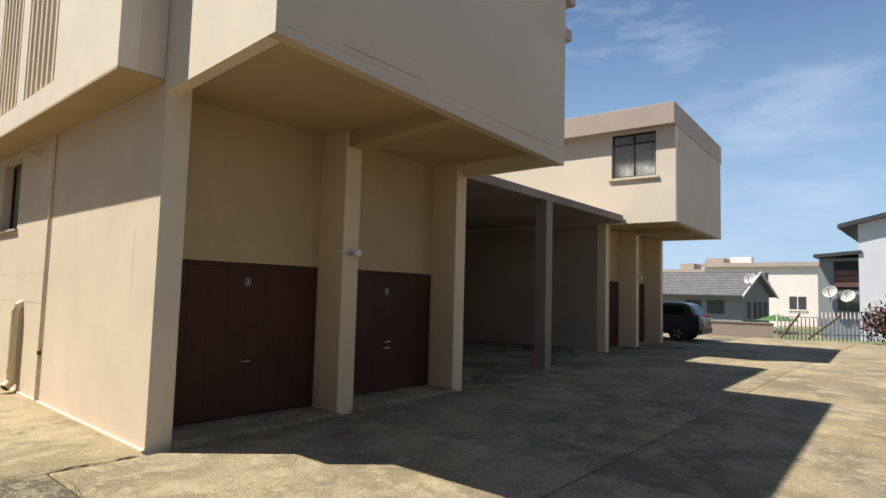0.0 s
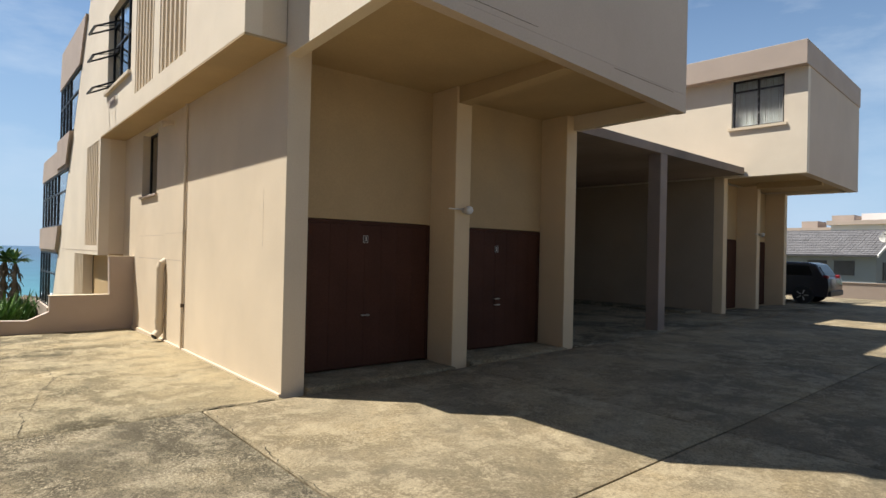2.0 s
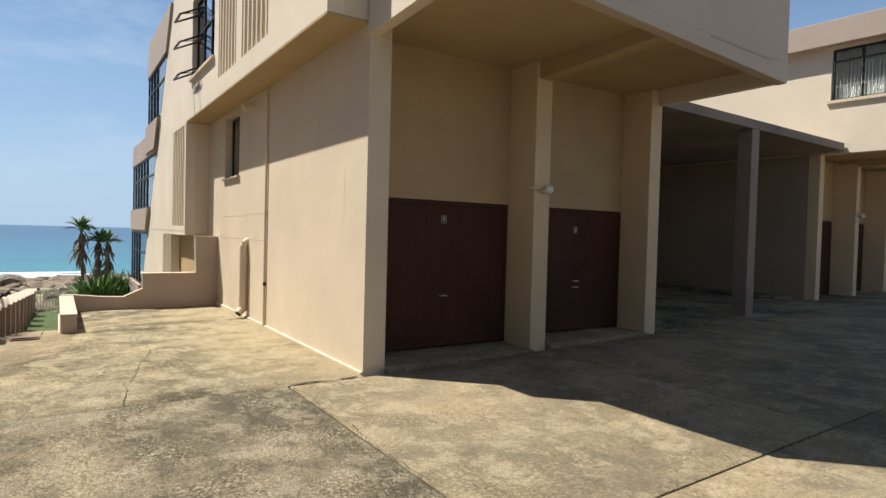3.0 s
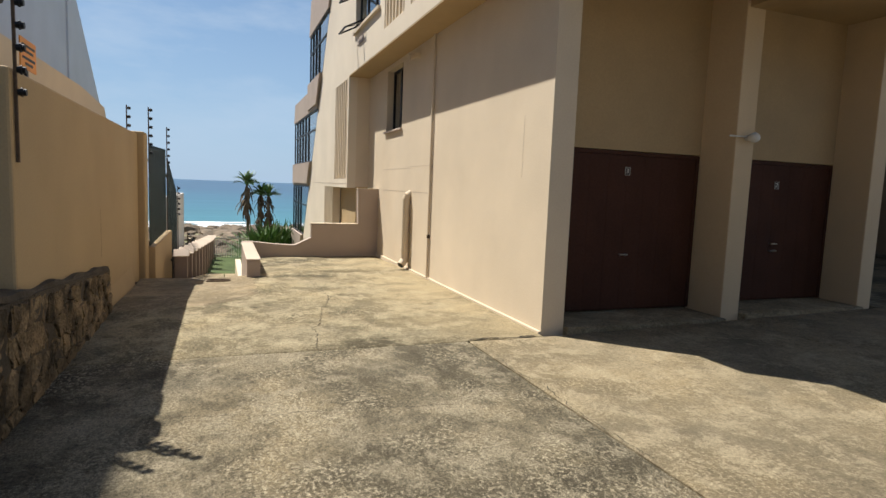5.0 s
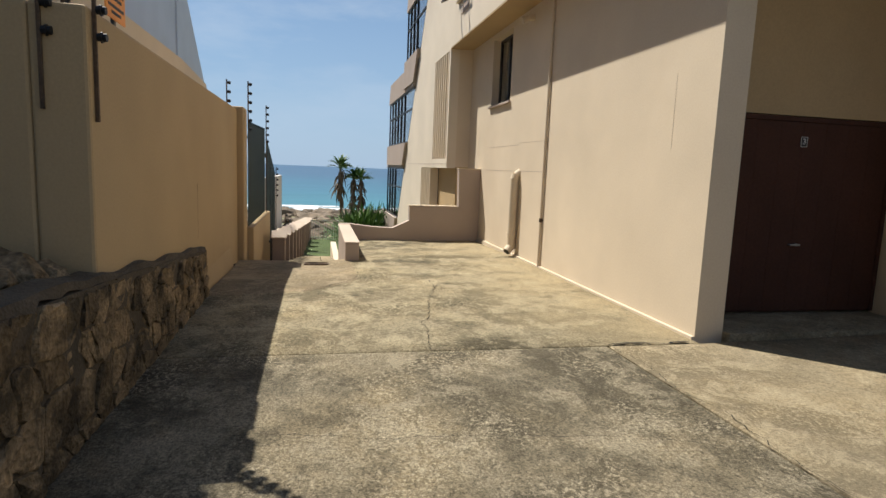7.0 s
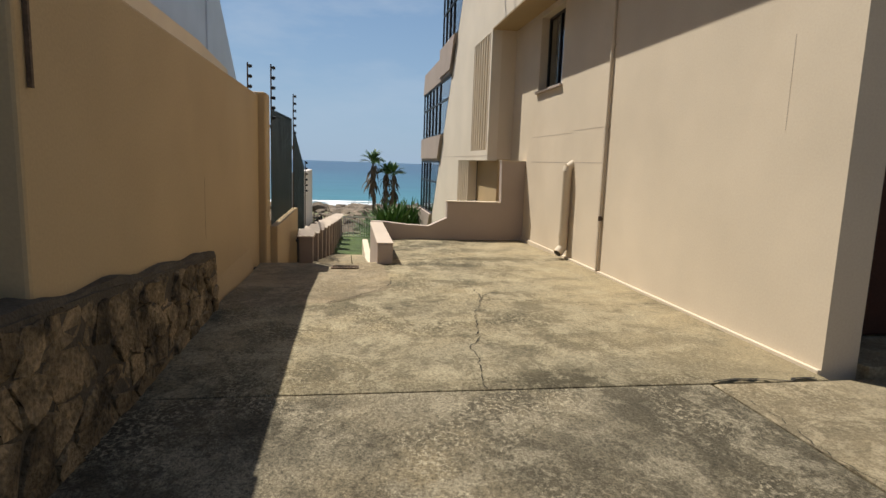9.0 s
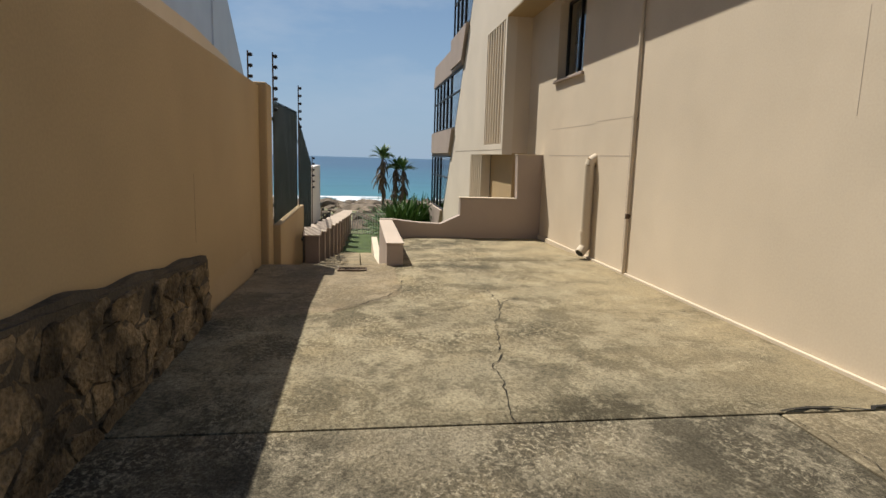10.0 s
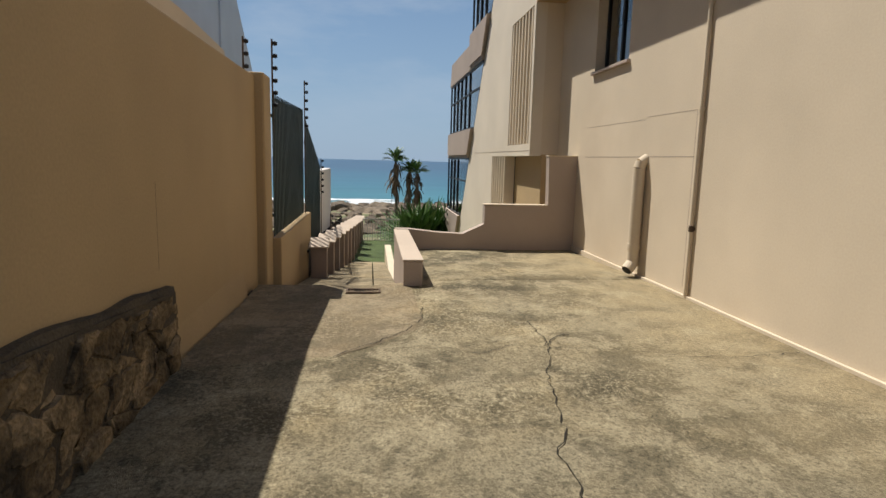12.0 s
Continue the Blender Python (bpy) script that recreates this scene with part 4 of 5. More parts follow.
palisade("palisade_fence", -5.52, -8.55, -4.39, 0.37, 0.37, 2.06, 2.12, GREEN_METAL, "dark green steel palisade fence on a low wall")
palisade("palisade_fence", -8.95, -11.8, -4.39, -0.75, -1.1, 2.0, 1.15, GREEN_METAL, "dark green raking steel palisade fence")
palisade("palisade_fence", -7.6, -17.8, -4.2, -0.9, -1.4, -0.02, -0.6, DARK_METAL, "dark steel palisade fence beside the lane", 0.17)
for i in range(11):
    x = -7.4 - i * 1.02
    y = -4.02 + 0.04 * (-7.4 - x)
    z = 0.03 - 0.062 * (-7.4 - x)
    pillar = thing("fence_pillar", "mauve-painted pillar with a pale sloping cap beside the lane", "pillar", "fence pillars")
    block("shaft", DARKENED_MAUVE, pillar, x - 0.12, x + 0.12, y - 0.12, y + 0.12, -2.4, z - 0.07, bev=0.01)
    bm = bmesh.new()
    prism(bm, [(x - 0.17, z - 0.07), (x + 0.17, z - 0.07), (x + 0.17, z - 0.05), (x - 0.17, z + 0.05)], y - 0.15, y + 0.15, "y")
    part("cap", bm, BEIGE, pillar, "pale sloping cap")
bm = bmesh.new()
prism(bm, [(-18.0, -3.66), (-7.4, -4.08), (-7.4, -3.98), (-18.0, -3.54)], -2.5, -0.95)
whole("fence_wall", bm, DARKENED_MAUVE, "low wall between the fence pillars", "wall")
white = thing("garden_wall", "white-painted neighbouring wall end below the fence", "wall")
block("wall", WHITE_WALL, white, -17, -12.4, -4.75, -4.5, -2.6, 1.0, bev=0.03)
gate = thing("metal_gate", "pale steel gate at the foot of the lawn", "gate")
for i in range(17):
    block("bar", PALE_METAL, gate, -17.31, -17.29, -3.7 + i * 0.085, -3.685 + i * 0.085, -1.6, -0.55)
for z in (-1.4, -0.62):
    block("rail", PALE_METAL, gate, -17.289, -17.27, -3.72, -2.3, z - 0.02, z + 0.02)

# the neighbour's tall pale building with a raking end
neighbour = thing("neighbour_building", "tall pale grey building with a raking end beyond the wall", "building")
bm = bmesh.new()
prism(bm, [(-31.5, -4), (-3, -4), (-3, 10.2), (-22.2, 10.2), (-25, 8.1), (-29, 4.9), (-31.5, 2.9)], -22, -9, "y")
part("wall", bm, GREY_WALL, neighbour)
# added out of view; its height sets the shade edge and blocks sky
block("unseen_shade_block", GREY_WALL, neighbour, -7.0, 14, -22, -8.99, -1, 13.45, label="unseen taller block added to shade the yard's edge")
block("downpipe", GREY_WALL, neighbour, -22.3, -22.2, -9.0, -8.93, 2, 10.2)
block("window", DARK_METAL, neighbour, -15.5, -14.2, -9.01, -8.98, 8.2, 9.4)

# ---------------------------------------------------------------- stone planter wall and its bed
planter = thing("stone_retaining_wall", "rough split-stone retaining wall of a planting bed", "wall", at=pose(0, -0.09, 0))


def stone_top(x):
    return 0.52 + 0.085 * min(max(x + 2.0, 0), 4.0)


bm = bmesh.new()
prism(bm, [(-2.0, -0.25), (8.0, -0.25), (8.0, 0.8), (2.0, 0.8), (0.5, 0.7), (-2.0, 0.48)], -4.495, -4.345, "y")
part("core", bm, MORTAR, planter, "dirty mortar between the stones")
bm = bmesh.new()
last = None
for i in range(101):
    x = -2.02 + i * 0.1
    z = stone_top(x) + 0.01 + 0.035 * noise.noise((x * 2.3, 0, 0))
    ring = [bm.verts.new(p) for p in ((x, -4.498, z), (x, -4.365 + 0.04 * noise.noise((x * 5, 2, 0)), z - 0.015), (x, -4.35 + 0.03 * noise.noise((x * 5, 5, 0)), z - 0.06 + 0.03 * noise.noise((x * 6, 9, 0))), (x, -4.498, z - 0.08))]
    if last:
        for a in range(4):
            bm.faces.new((last[a], ring[a], ring[(a + 1) % 4], last[(a + 1) % 4]))
    else:
        bm.faces.new(ring)
    last = ring
bmesh.ops.recalc_face_normals(bm, faces=bm.faces)
smooth(part("coping", bm, MORTAR, planter, "dark weathered mortar coping"))


def stone(poly, depth):
    """One rough split stone with a domed, chipped face."""
    bm = bmesh.new()
    cx, cz = sum(p[0] for p in poly) / len(poly), sum(p[1] for p in poly) / len(poly)
    back = [bm.verts.new((x, -4.37, z)) for x, z in poly]
    mid = [bm.verts.new((cx + (x - cx) * 0.98, -4.36 + depth * 0.75 + random.uniform(-0.005, 0.005), cz + (z - cz) * 0.98)) for x, z in poly]
    face = [bm.verts.new((cx + (x - cx) * 0.9 + random.uniform(-0.016, 0.016), -4.36 + depth + random.uniform(-0.01, 0.01), cz + (z - cz) * 0.9 + random.uniform(-0.012, 0.012))) for x, z in poly]
    centre = bm.verts.new((cx, -4.355 + depth + random.uniform(-0.015, 0.012), cz))
    k = len(poly)
    for i in range(k):
        j = (i + 1) % k
        bm.faces.new((back[i], back[j], mid[j], mid[i]))
        bm.faces.new((mid[i], mid[j], face[j], face[i]))
        bm.faces.new((face[i], face[j], centre))
    bmesh.ops.recalc_face_normals(bm, faces=bm.faces)
    smooth(part("stone", bm, STONE, planter), 28)


def lay_stones(x0, x1):
    """Random rubble: a jittered net of corner points, each cell one stone."""
    nx = int((x1 - x0) / 0.21)
    net = {}
    for i in range(nx + 1):
        for j in range(5):
            x = x0 + (x1 - x0) * i / nx
            z = -0.06 + (stone_top(x) - 0.0) * j / 4
            jx = 0.0 if i in (0, nx) else random.uniform(-0.095, 0.095)
            jz = 0.0 if j in (0, 4) else random.uniform(-0.07, 0.07)
            net[i, j] = (x + jx + (0.09 if j % 2 and 0 < i < nx else 0), z + jz)
    for i in range(nx):
        for j in range(4):
            c = [net[i, j], net[i + 1, j], net[i + 1, j + 1], net[i, j + 1]]
            cx, cz = sum(p[0] for p in c) / 4, sum(p[1] for p in c) / 4
            poly = []
            for a in range(4):
                p, q = c[a], c[(a + 1) % 4]
                for f in (0.14, 0.5, 0.86):
                    bulge = 1.03 if f == 0.5 else 1.0
                    x, z = p[0] + (q[0] - p[0]) * f, p[1] + (q[1] - p[1]) * f
                    poly.append((cx + (x - cx) * 0.975 * bulge, cz + (z - cz) * 0.965 * bulge))
            stone([(px + random.uniform(-0.014, 0.014), pz + random.uniform(-0.012, 0.012)) for px, pz in poly], random.uniform(0.012, 0.04))


lay_stones(-2.0, 6.4)
bm = bmesh.new()
grid = [[bm.verts.new((x * 0.25, y * 0.25 - 8.0, min(0.72, stone_top(x * 0.25) + 0.02) + 0.05 * noise.noise((x * 0.6, y * 0.6, 4)))) for y in range(15)] for x in range(4, 33)]
for i in range(len(grid) - 1):
    for j in range(14):
        bm.faces.new((grid[i][j], grid[i + 1][j], grid[i + 1][j + 1], grid[i][j + 1]))
bmesh.ops.recalc_face_normals(bm, faces=bm.faces)
smooth(whole("planting_bed", bm, SOIL, "dark bare soil of the planting bed", "soil", kind="structure"))


# ---------------------------------------------------------------- plants
def blade(bm, base, way, length, width, droop, fold=0.25, seg=6):
    """A long arching leaf, folded along its midrib."""
    base, way = Vector(base), Vector(way).normalized()
    side = way.cross(Vector((0, 0, 1)))
    side = side.normalized() if side.length > 0.05 else Vector((1, 0, 0))
    last, p, d = None, base.copy(), way.copy()
    for i in range(seg + 1):
        t = i / seg
        w = width * math.sin(math.pi * min(1, 0.12 + 0.88 * t)) * 0.5 + 0.004
        up = side.cross(d)
        row = [bm.verts.new(p - side * w + up * w * fold), bm.verts.new(p), bm.verts.new(p + side * w + up * w * fold)]
        if last:
            bm.faces.new((last[0], row[0], row[1], last[1])), bm.faces.new((last[1], row[1], row[2], last[2]))
        last = row
        p = p + d * (length / seg)
        d = (d + Vector((0, 0, -droop / seg))).normalized()


def strelitzia(x, y, z, height, seed, label):
    """A tall wild banana: bare trunk, skirt of dry leaves, fan of torn leaves."""
    rnd = random.Random(seed)
    plant = thing("wild_banana", label, "tree", "wild bananas")
    bm = bmesh.new()
    lean = rnd.uniform(-0.25, 0.25)
    p = Vector((x, y, z))
    last = None
    for i in range(13):
        p = Vector((x + 0.01 * i, y + lean * (i / 12) ** 2, z + height * 0.84 * i / 12))
        w = 0.13 - 0.003 * i + (0.012 if i % 2 else 0)
        ring = [bm.verts.new(p + Vector((w * math.cos(a * math.pi / 4), w * math.sin(a * math.pi / 4), 0))) for a in range(8)]
        if last:
            for a in range(8):
                bm.faces.new((last[a], last[(a + 1) % 8], ring[(a + 1) % 8], ring[a]))
        last = ring
    part("trunk", bm, BARK, plant)
    bm = bmesh.new()
    for i in range(40):
        a = rnd.uniform(0, 2 * math.pi)
        h = rnd.uniform(-0.3, 0.02) * height
        blade(bm, p + Vector((0, 0, h)), (math.cos(a) * 0.4, math.sin(a) * 0.4, rnd.uniform(-0.8, 0.0)), rnd.uniform(0.1, 0.2) * height, 0.22, 2.2)
    tagged(part("dry_skirt", bm, LEAF_DRY, plant), "hanging skirt of dead leaves", kind="stuff")
    bm = bmesh.new()
    for i in range(22):
        a = rnd.uniform(0, 2 * math.pi)
        e = rnd.uniform(0.25, 1.3)
        w = Vector((math.cos(a) * math.cos(e), math.sin(a) * math.cos(e), math.sin(e)))
        stem = p + w * 0.045 * height
        rod(bm, p, stem, 0.03, 0.02, 5)
        for s in range(4):
            w2 = (w + Vector((rnd.uniform(-0.2, 0.2), rnd.uniform(-0.2, 0.2), rnd.uniform(-0.1, 0.1)))).normalized()
            blade(bm, stem, w2, rnd.uniform(0.085, 0.15) * height, 0.2, 1.2)
    part("crown", bm, LEAF, plant, "fan of torn green leaves")


strelitzia(-46, -1.2, -5.6, 8.0, 3, "tall wild banana with a skirt of dead leaves")
strelitzia(-46.5, -0.2, -5.6, 7.0, 5, "slim wild banana among taller ones")
strelitzia(-46, 0.55, -5.6, 6.9, 8, "spreading wild banana with ragged leaves")


def clump(x, y, z, size, seed, mat, label, blades=70, name="flax_clump", category="plant"):
    rnd = random.Random(seed)
    bm = bmesh.new()
    for i in range(blades):
        a, e = rnd.uniform(0, 2 * math.pi), rnd.uniform(0.35, 1.45)
        w = (math.cos(a) * math.cos(e), math.sin(a) * math.cos(e), math.sin(e))
        o = Vector((x + rnd.uniform(-0.25, 0.25) * size, y + rnd.uniform(-0.25, 0.25) * size, z))
        blade(bm, o, w, size * rnd.uniform(0.6, 1.1), size * rnd.uniform(0.05, 0.1), rnd.uniform(0.5, 1.3))
    return whole(name, bm, mat, label, category, "garden clumps")


for i in range(24):
    x = -18.5 - random.uniform(0, 3.5)
    y = -1.95 + 2.6 * i / 23 + random.uniform(-0.2, 0.2)
    clump(x, y, fall(x) + 0.25, 1.35 + random.uniform(-0.2, 0.35), 20 + i, LEAF if i % 3 else LEAF_PALE, "dense green strap-leaved garden plant", 110)
def rubble(x, y, z, size, seed):
    """A rough broken stone lying on the soil."""
    rnd = random.Random(seed)
    bm = bmesh.new()
    m = Matrix.Translation((x, y, z)) @ Euler((rnd.uniform(-0.4, 0.4), rnd.uniform(-0.4, 0.4), rnd.uniform(0, 6))).to_matrix().to_4x4() @ Matrix.Diagonal((size * 1.4, size, size * 0.75, 1))
    for v in bmesh.ops.create_icosphere(bm, subdivisions=2, radius=1, matrix=m)["verts"]:
        v.co += Vector((0.35, 0.3, 0.3)) * size * noise.noise(v.co * (1.3 / size))
    smooth(whole("rubble_stone", bm, STONE, "dark broken stone lying in the planting bed", "stone", "rubble stones"), 25)


for i in range(11):
    rubble(1.12 + 0.13 * (i % 3), -4.68 - 0.09 * i, 0.78 + 0.03 * (i % 2), 0.1 + 0.03 * (i * 5 % 4), 90 + i)
bm = bmesh.new()
last = None
for i in range(9):
    c, w = Vector((1.45 + 0.1 * i, -4.75 - 0.05 * i, 0.8 + 0.012 * i)), 0.055 + 0.012 * noise.noise((i * 0.9, 3, 0))
    ring = [bm.verts.new(c + Vector((0, w * math.cos(a * math.pi / 4), 0.7 * w * math.sin(a * math.pi / 4)))) for a in range(8)]
    if last:
        for a in range(8):
            bm.faces.new((last[a], last[(a + 1) % 8], ring[(a + 1) % 8], ring[a]))
    else:
        bm.faces.new(ring)
    last = ring
bm.faces.new(last)
bmesh.ops.recalc_face_normals(bm, faces=bm.faces)
smooth(whole("log", bm, BARK, "weathered grey log lying in the planting bed", "log"))
for i in range(4):
    clump(1.6 + 0.5 * i, -4.95 - 0.1 * (i % 2), 0.66, 0.32, 60 + i, LEAF_DRY, "withered brown plant in the bed", 40, "withered_plant")


def rocks():
    bm = bmesh.new()
    for i in range(420):
        x = random.uniform(-184, -62)
        y = random.uniform(-42, 26)
        s = random.uniform(0.5, 1.6) * (1.5 if x < -130 else 0.9)
        m = Matrix.Translation((x, y, fall(x) + 0.1)) @ Euler((random.uniform(-0.4, 0.4), random.uniform(-0.4, 0.4), random.uniform(0, 6))).to_matrix().to_4x4() @ Matrix.Diagonal((s * 1.8, s * 1.2, s * 0.7, 1))
        vs = bmesh.ops.create_icosphere(bm, subdivisions=2, radius=1, matrix=m)["verts"]
        for v in vs:
            v.co += Vector((0.3 * s * noise.noise(v.co * 0.9), 0.3 * s * noise.noise(v.co * 0.9 + Vector((9, 0, 0))), 0.35 * s * noise.noise(v.co * 0.8)))
    tagged(part("shore_rocks", bm, ROCK, None), "brown tumbled rocks along the shore", "rocks", kind="stuff")


rocks()
bm = bmesh.new()
for i in range(22):
    x = random.choice((-197, -203, -212)) + random.uniform(-3, 3)
    y0 = random.uniform(-75, -12)
    n = random.randint(5, 14)
    last = None
    for k in range(n + 1):
        w = random.uniform(1.2, 4.0) * math.sin(math.pi * (k + 0.3) / (n + 0.6))
        y = y0 + k * 2.2
        xx = x + 2 * noise.noise((y * 0.12, i, 0))
        row = [bm.verts.new((xx - w, y, -13.9)), bm.verts.new((xx, y, -13.55)), bm.verts.new((xx + w, y, -13.9))]
        if last:
            bm.faces.new((last[0], row[0], row[1], last[1])), bm.faces.new((last[1], row[1], row[2], last[2]))
        last = row
tagged(part("surf", bm, FOAM, None), "white surf breaking on the rocks", "surf", kind="stuff")

# ---------------------------------------------------------------- far end of the yard
endwall = thing("low_wall", "low mauve-painted wall at the end of the yard", "wall")
bm = bmesh.new()
prism(bm, [(-7.5, 21.6), (0.85, 24.5), (0.78, 24.7), (-7.57, 21.8)], -0.2, 0.86)
part("wall", bm, MAUVE, endwall)
bm = bmesh.new()
prism(bm, [(-7.5, 21.58), (0.87, 24.48), (0.79, 24.72), (-7.58, 21.82)], 0.86, 0.885)
part("coping", bm, MAUVE, endwall)
fence = thing("palisade_fence", "pale steel palisade fence at the end of the yard", "fence")
for i in range(24):
    x = 0.95 + i * 0.127
    y = 24.6 + (x - 0.95) * 0.9
    bm = bmesh.new()
    box(bm, x - 0.022, x + 0.022, y - 0.008, y + 0.008, 0.2, 1.33)
    prism(bm, [(x - 0.022, 1.33), (x + 0.022, 1.33), (x, 1.42)], y - 0.008, y + 0.008, "y")
    part("pale", bm, WHITE_PLASTIC, fence)
for z in (0.45, 1.15):
    bm = bmesh.new()
    prism(bm, [(0.9, 24.62), (3.95, 27.36), (3.95, 27.4), (0.9, 24.66)], z - 0.02, z + 0.02)
    part("rail", bm, PALE_METAL, fence)
for a, b in (((1.1, 24.5, 0.3), (1.75, 24.75, 1.3)), ((2.0, 24.9, 0.3), (3.0, 25.6, 1.25))):
    bm = bmesh.new()
    rod(bm, a, b, 0.045, seg=6)
    whole("loose_pole", bm, RUST, "rusty pole leaning on the fence", "pole", "leaning poles")


def car(at):
    """A dark hatchback: lofted body, glass, wheels, lamps; nose along -x."""
    c = thing("car", "dark blue hatchback car parked at the end of the yard", "car", at=at)
    side = [(-2.0, 0.28), (2.0, 0.28), (2.04, 0.62), (2.0, 0.92), (1.86, 1.0), (1.62, 1.42), (1.35, 1.49), (0.2, 1.5), (-0.2, 1.46), (-0.95, 1.0), (-1.75, 0.86), (-2.02, 0.7), (-2.05, 0.45)]
    bm = bmesh.new()
    rows = []
    for y in (-0.86, -0.8, 0, 0.8, 0.86):
        rows.append([bm.verts.new((x * (0.985 if abs(y) > 0.82 else 1), y * (1 - 0.2 * max(0, z - 0.92) / 0.58), z - (0.05 if abs(y) > 0.82 and z > 1.2 else 0))) for x, z in side])
    for a, b in zip(rows, rows[1:]):
        for i in range(len(side)):
            j = (i + 1) % len(side)
            bm.faces.new((a[i], a[j], b[j], b[i]))
    bm.faces.new(rows[0]), bm.faces.new(rows[-1][::-1])
    bmesh.ops.recalc_face_normals(bm, faces=bm.faces)
    smooth(part("body", bm, CAR_PAINT, c), 30)
    for s in (-1, 1):
        bm = bmesh.new()
        yb, yt = s * 0.862, s * 0.775
        pts = [(-0.75, 1.02), (1.55, 1.02), (1.4, 1.36), (0.1, 1.4), (-0.2, 1.36)]
        a = [bm.verts.new((x, yb - s * 0.2 * (z - 0.92) / 0.58 * 0.86 + s * 0.006, z)) for x, z in pts]
        bm.faces.new(a)
        bmesh.ops.solidify(bm, geom=bm.faces[:], thickness=0.01)
        part("side_window", bm, CAR_GLASS, c)
    bm = bmesh.new()
    prism(bm, [(-0.62, -0.0), (0.62, 0.0), (0.54, 0.4), (-0.54, 0.4)], -0.006, 0.006)
    bmesh.ops.transform(bm, verts=bm.verts, matrix=Matrix.Translation((1.875, 0, 1.0)) @ Matrix.Rotation(radians(90), 4, "Z") @ Matrix.Rotation(radians(60), 4, "X"))
    part("rear_window", bm, CAR_GLASS, c)
    for x in (-1.28, 1.27):
        for s in (-1, 1):
            bm = bmesh.new()
            rod(bm, (x, s * 0.68, 0.31), (x, s * 0.875, 0.31), 0.31, seg=24)
            wheel = smooth(part("wheel", bm, TYRE, c))
            bm = bmesh.new()
            rod(bm, (x, s * 0.87, 0.31), (x, s * 0.885, 0.31), 0.2, seg=16)
            part("rim", bm, DARK_METAL, wheel)
            for k in range(5):
                a = k * 2 * math.pi / 5
                bm = bmesh.new()
                rod(bm, (x + 0.05 * math.cos(a), s * 0.888, 0.31 + 0.05 * math.sin(a)), (x + 0.19 * math.cos(a), s * 0.888, 0.31 + 0.19 * math.sin(a)), 0.022, seg=5)
                part("spoke", bm, CHROME, wheel)
    for s in (-1, 1):
        bm = bmesh.new()
        box(bm, 1.82, 1.985, s * 0.72 - 0.09, s * 0.72 + 0.09, 0.88, 1.04, 0.03)
        part("tail_lamp", bm, LAMP_RED, c, "red tail lamp")
    bm = bmesh.new()
    box(bm, 1.98, 2.07, -0.8, 0.8, 0.3, 0.5, 0.03)
    part("bumper", bm, BLACK, c)
    return c


car(pose(-2.35, 19.5, 0.264, 0, 0, 4) @ Matrix.Diagonal((1, 1, 0.92, 1)))


def leafy(name, c, r, n, mat, label, seed):
    rnd = random.Random(seed)
    plant = thing(name, label, "bush")
    bm = bmesh.new()
    for i in range(9):
        a = rnd.uniform(0, 6.28)
        rod(bm, (c[0], c[1], c[2] - r * 0.7), (c[0] + math.cos(a) * r * 0.6, c[1] + math.sin(a) * r * 0.6, c[2] + rnd.uniform(-0.2, 0.5) * r), 0.02, 0.008, 5)
    part("stems", bm, BARK, plant)
    bm = bmesh.new()
    for i in range(n):
        v = Vector((rnd.gauss(0, 0.5), rnd.gauss(0, 0.5), rnd.gauss(0, 0.42)))
        if v.length > 1.15:
            v *= 1.0 / v.length
        blade(bm, Vector(c) + v * r, (rnd.uniform(-1, 1), rnd.uniform(-1, 1), rnd.uniform(-0.5, 0.8)), 0.2 * rnd.uniform(0.7, 1.3), 0.09, 0.5, seg=3)
    part("leaves", bm, mat, plant)


leafy("bronze_bush", (4.5, 27.2, 0.95), 0.95, 1300, LEAF_RED, "bronze-leaved shrub beside the palisade fence", 4)

# houses beyond the yard
grey = thing("house", "single-storey grey house with a grey tiled gable roof", "house")
bm = bmesh.new()
prism(bm, [(-14, 40), (-4.2, 40), (-4.2, 43.6), (-14, 43.6)], -1.0, 2.15)
part("wall", bm, SLATE_WALL, grey)
bm = bmesh.new()
prism(bm, [(39.99, 2.15), (43.61, 2.15), (41.8, 3.55)], -4.4, -4.2, "x")
part("gable", bm, SLATE_WALL, grey)
bm = bmesh.new()
for k in range(14):
    a, b = k / 14, (k + 1) / 14
    y0, z0, y1, z1 = 39.5 + 2.3 * a, 2.08 + 1.6 * a, 39.5 + 2.3 * b, 2.08 + 1.6 * b
    for i in range(44):
        x = -14.4 + i * 0.24
        prism(bm, [(y0, z0), (y1 + 0.03, z1), (y1 + 0.03, z1 + 0.04), (y0, z0 + 0.07)], x + 0.01, x + 0.23, "x")
tiles = part("tiles", bm, ROOF_TILE, grey, "grey concrete roof tiles")
tagged(tiles, kind="stuff")
bm = bmesh.new()
prism(bm, [(41.8, 3.68), (44.1, 2.05), (44.1, 2.15), (41.8, 3.78)], -14.4, -3.9, "x")
part("far_slope", bm, ROOF_TILE, grey)
bm = bmesh.new()
prism(bm, [(39.45, 1.98), (41.8, 3.62), (44.1, 1.98), (44.1, 2.1), (41.8, 3.8), (39.45, 2.12)], -3.9, -3.82, "x")
part("barge_board", bm, PALE_METAL, grey, "pale barge board")
block("gutter", CHARCOAL, grey, -14.4, -3.9, 39.4, 39.5, 2.02, 2.12)
for x in (-7.9, -6.4):
    block("window", CHARCOAL, grey, x, x + 1.1, 39.96, 40.0, 0.85, 1.75)
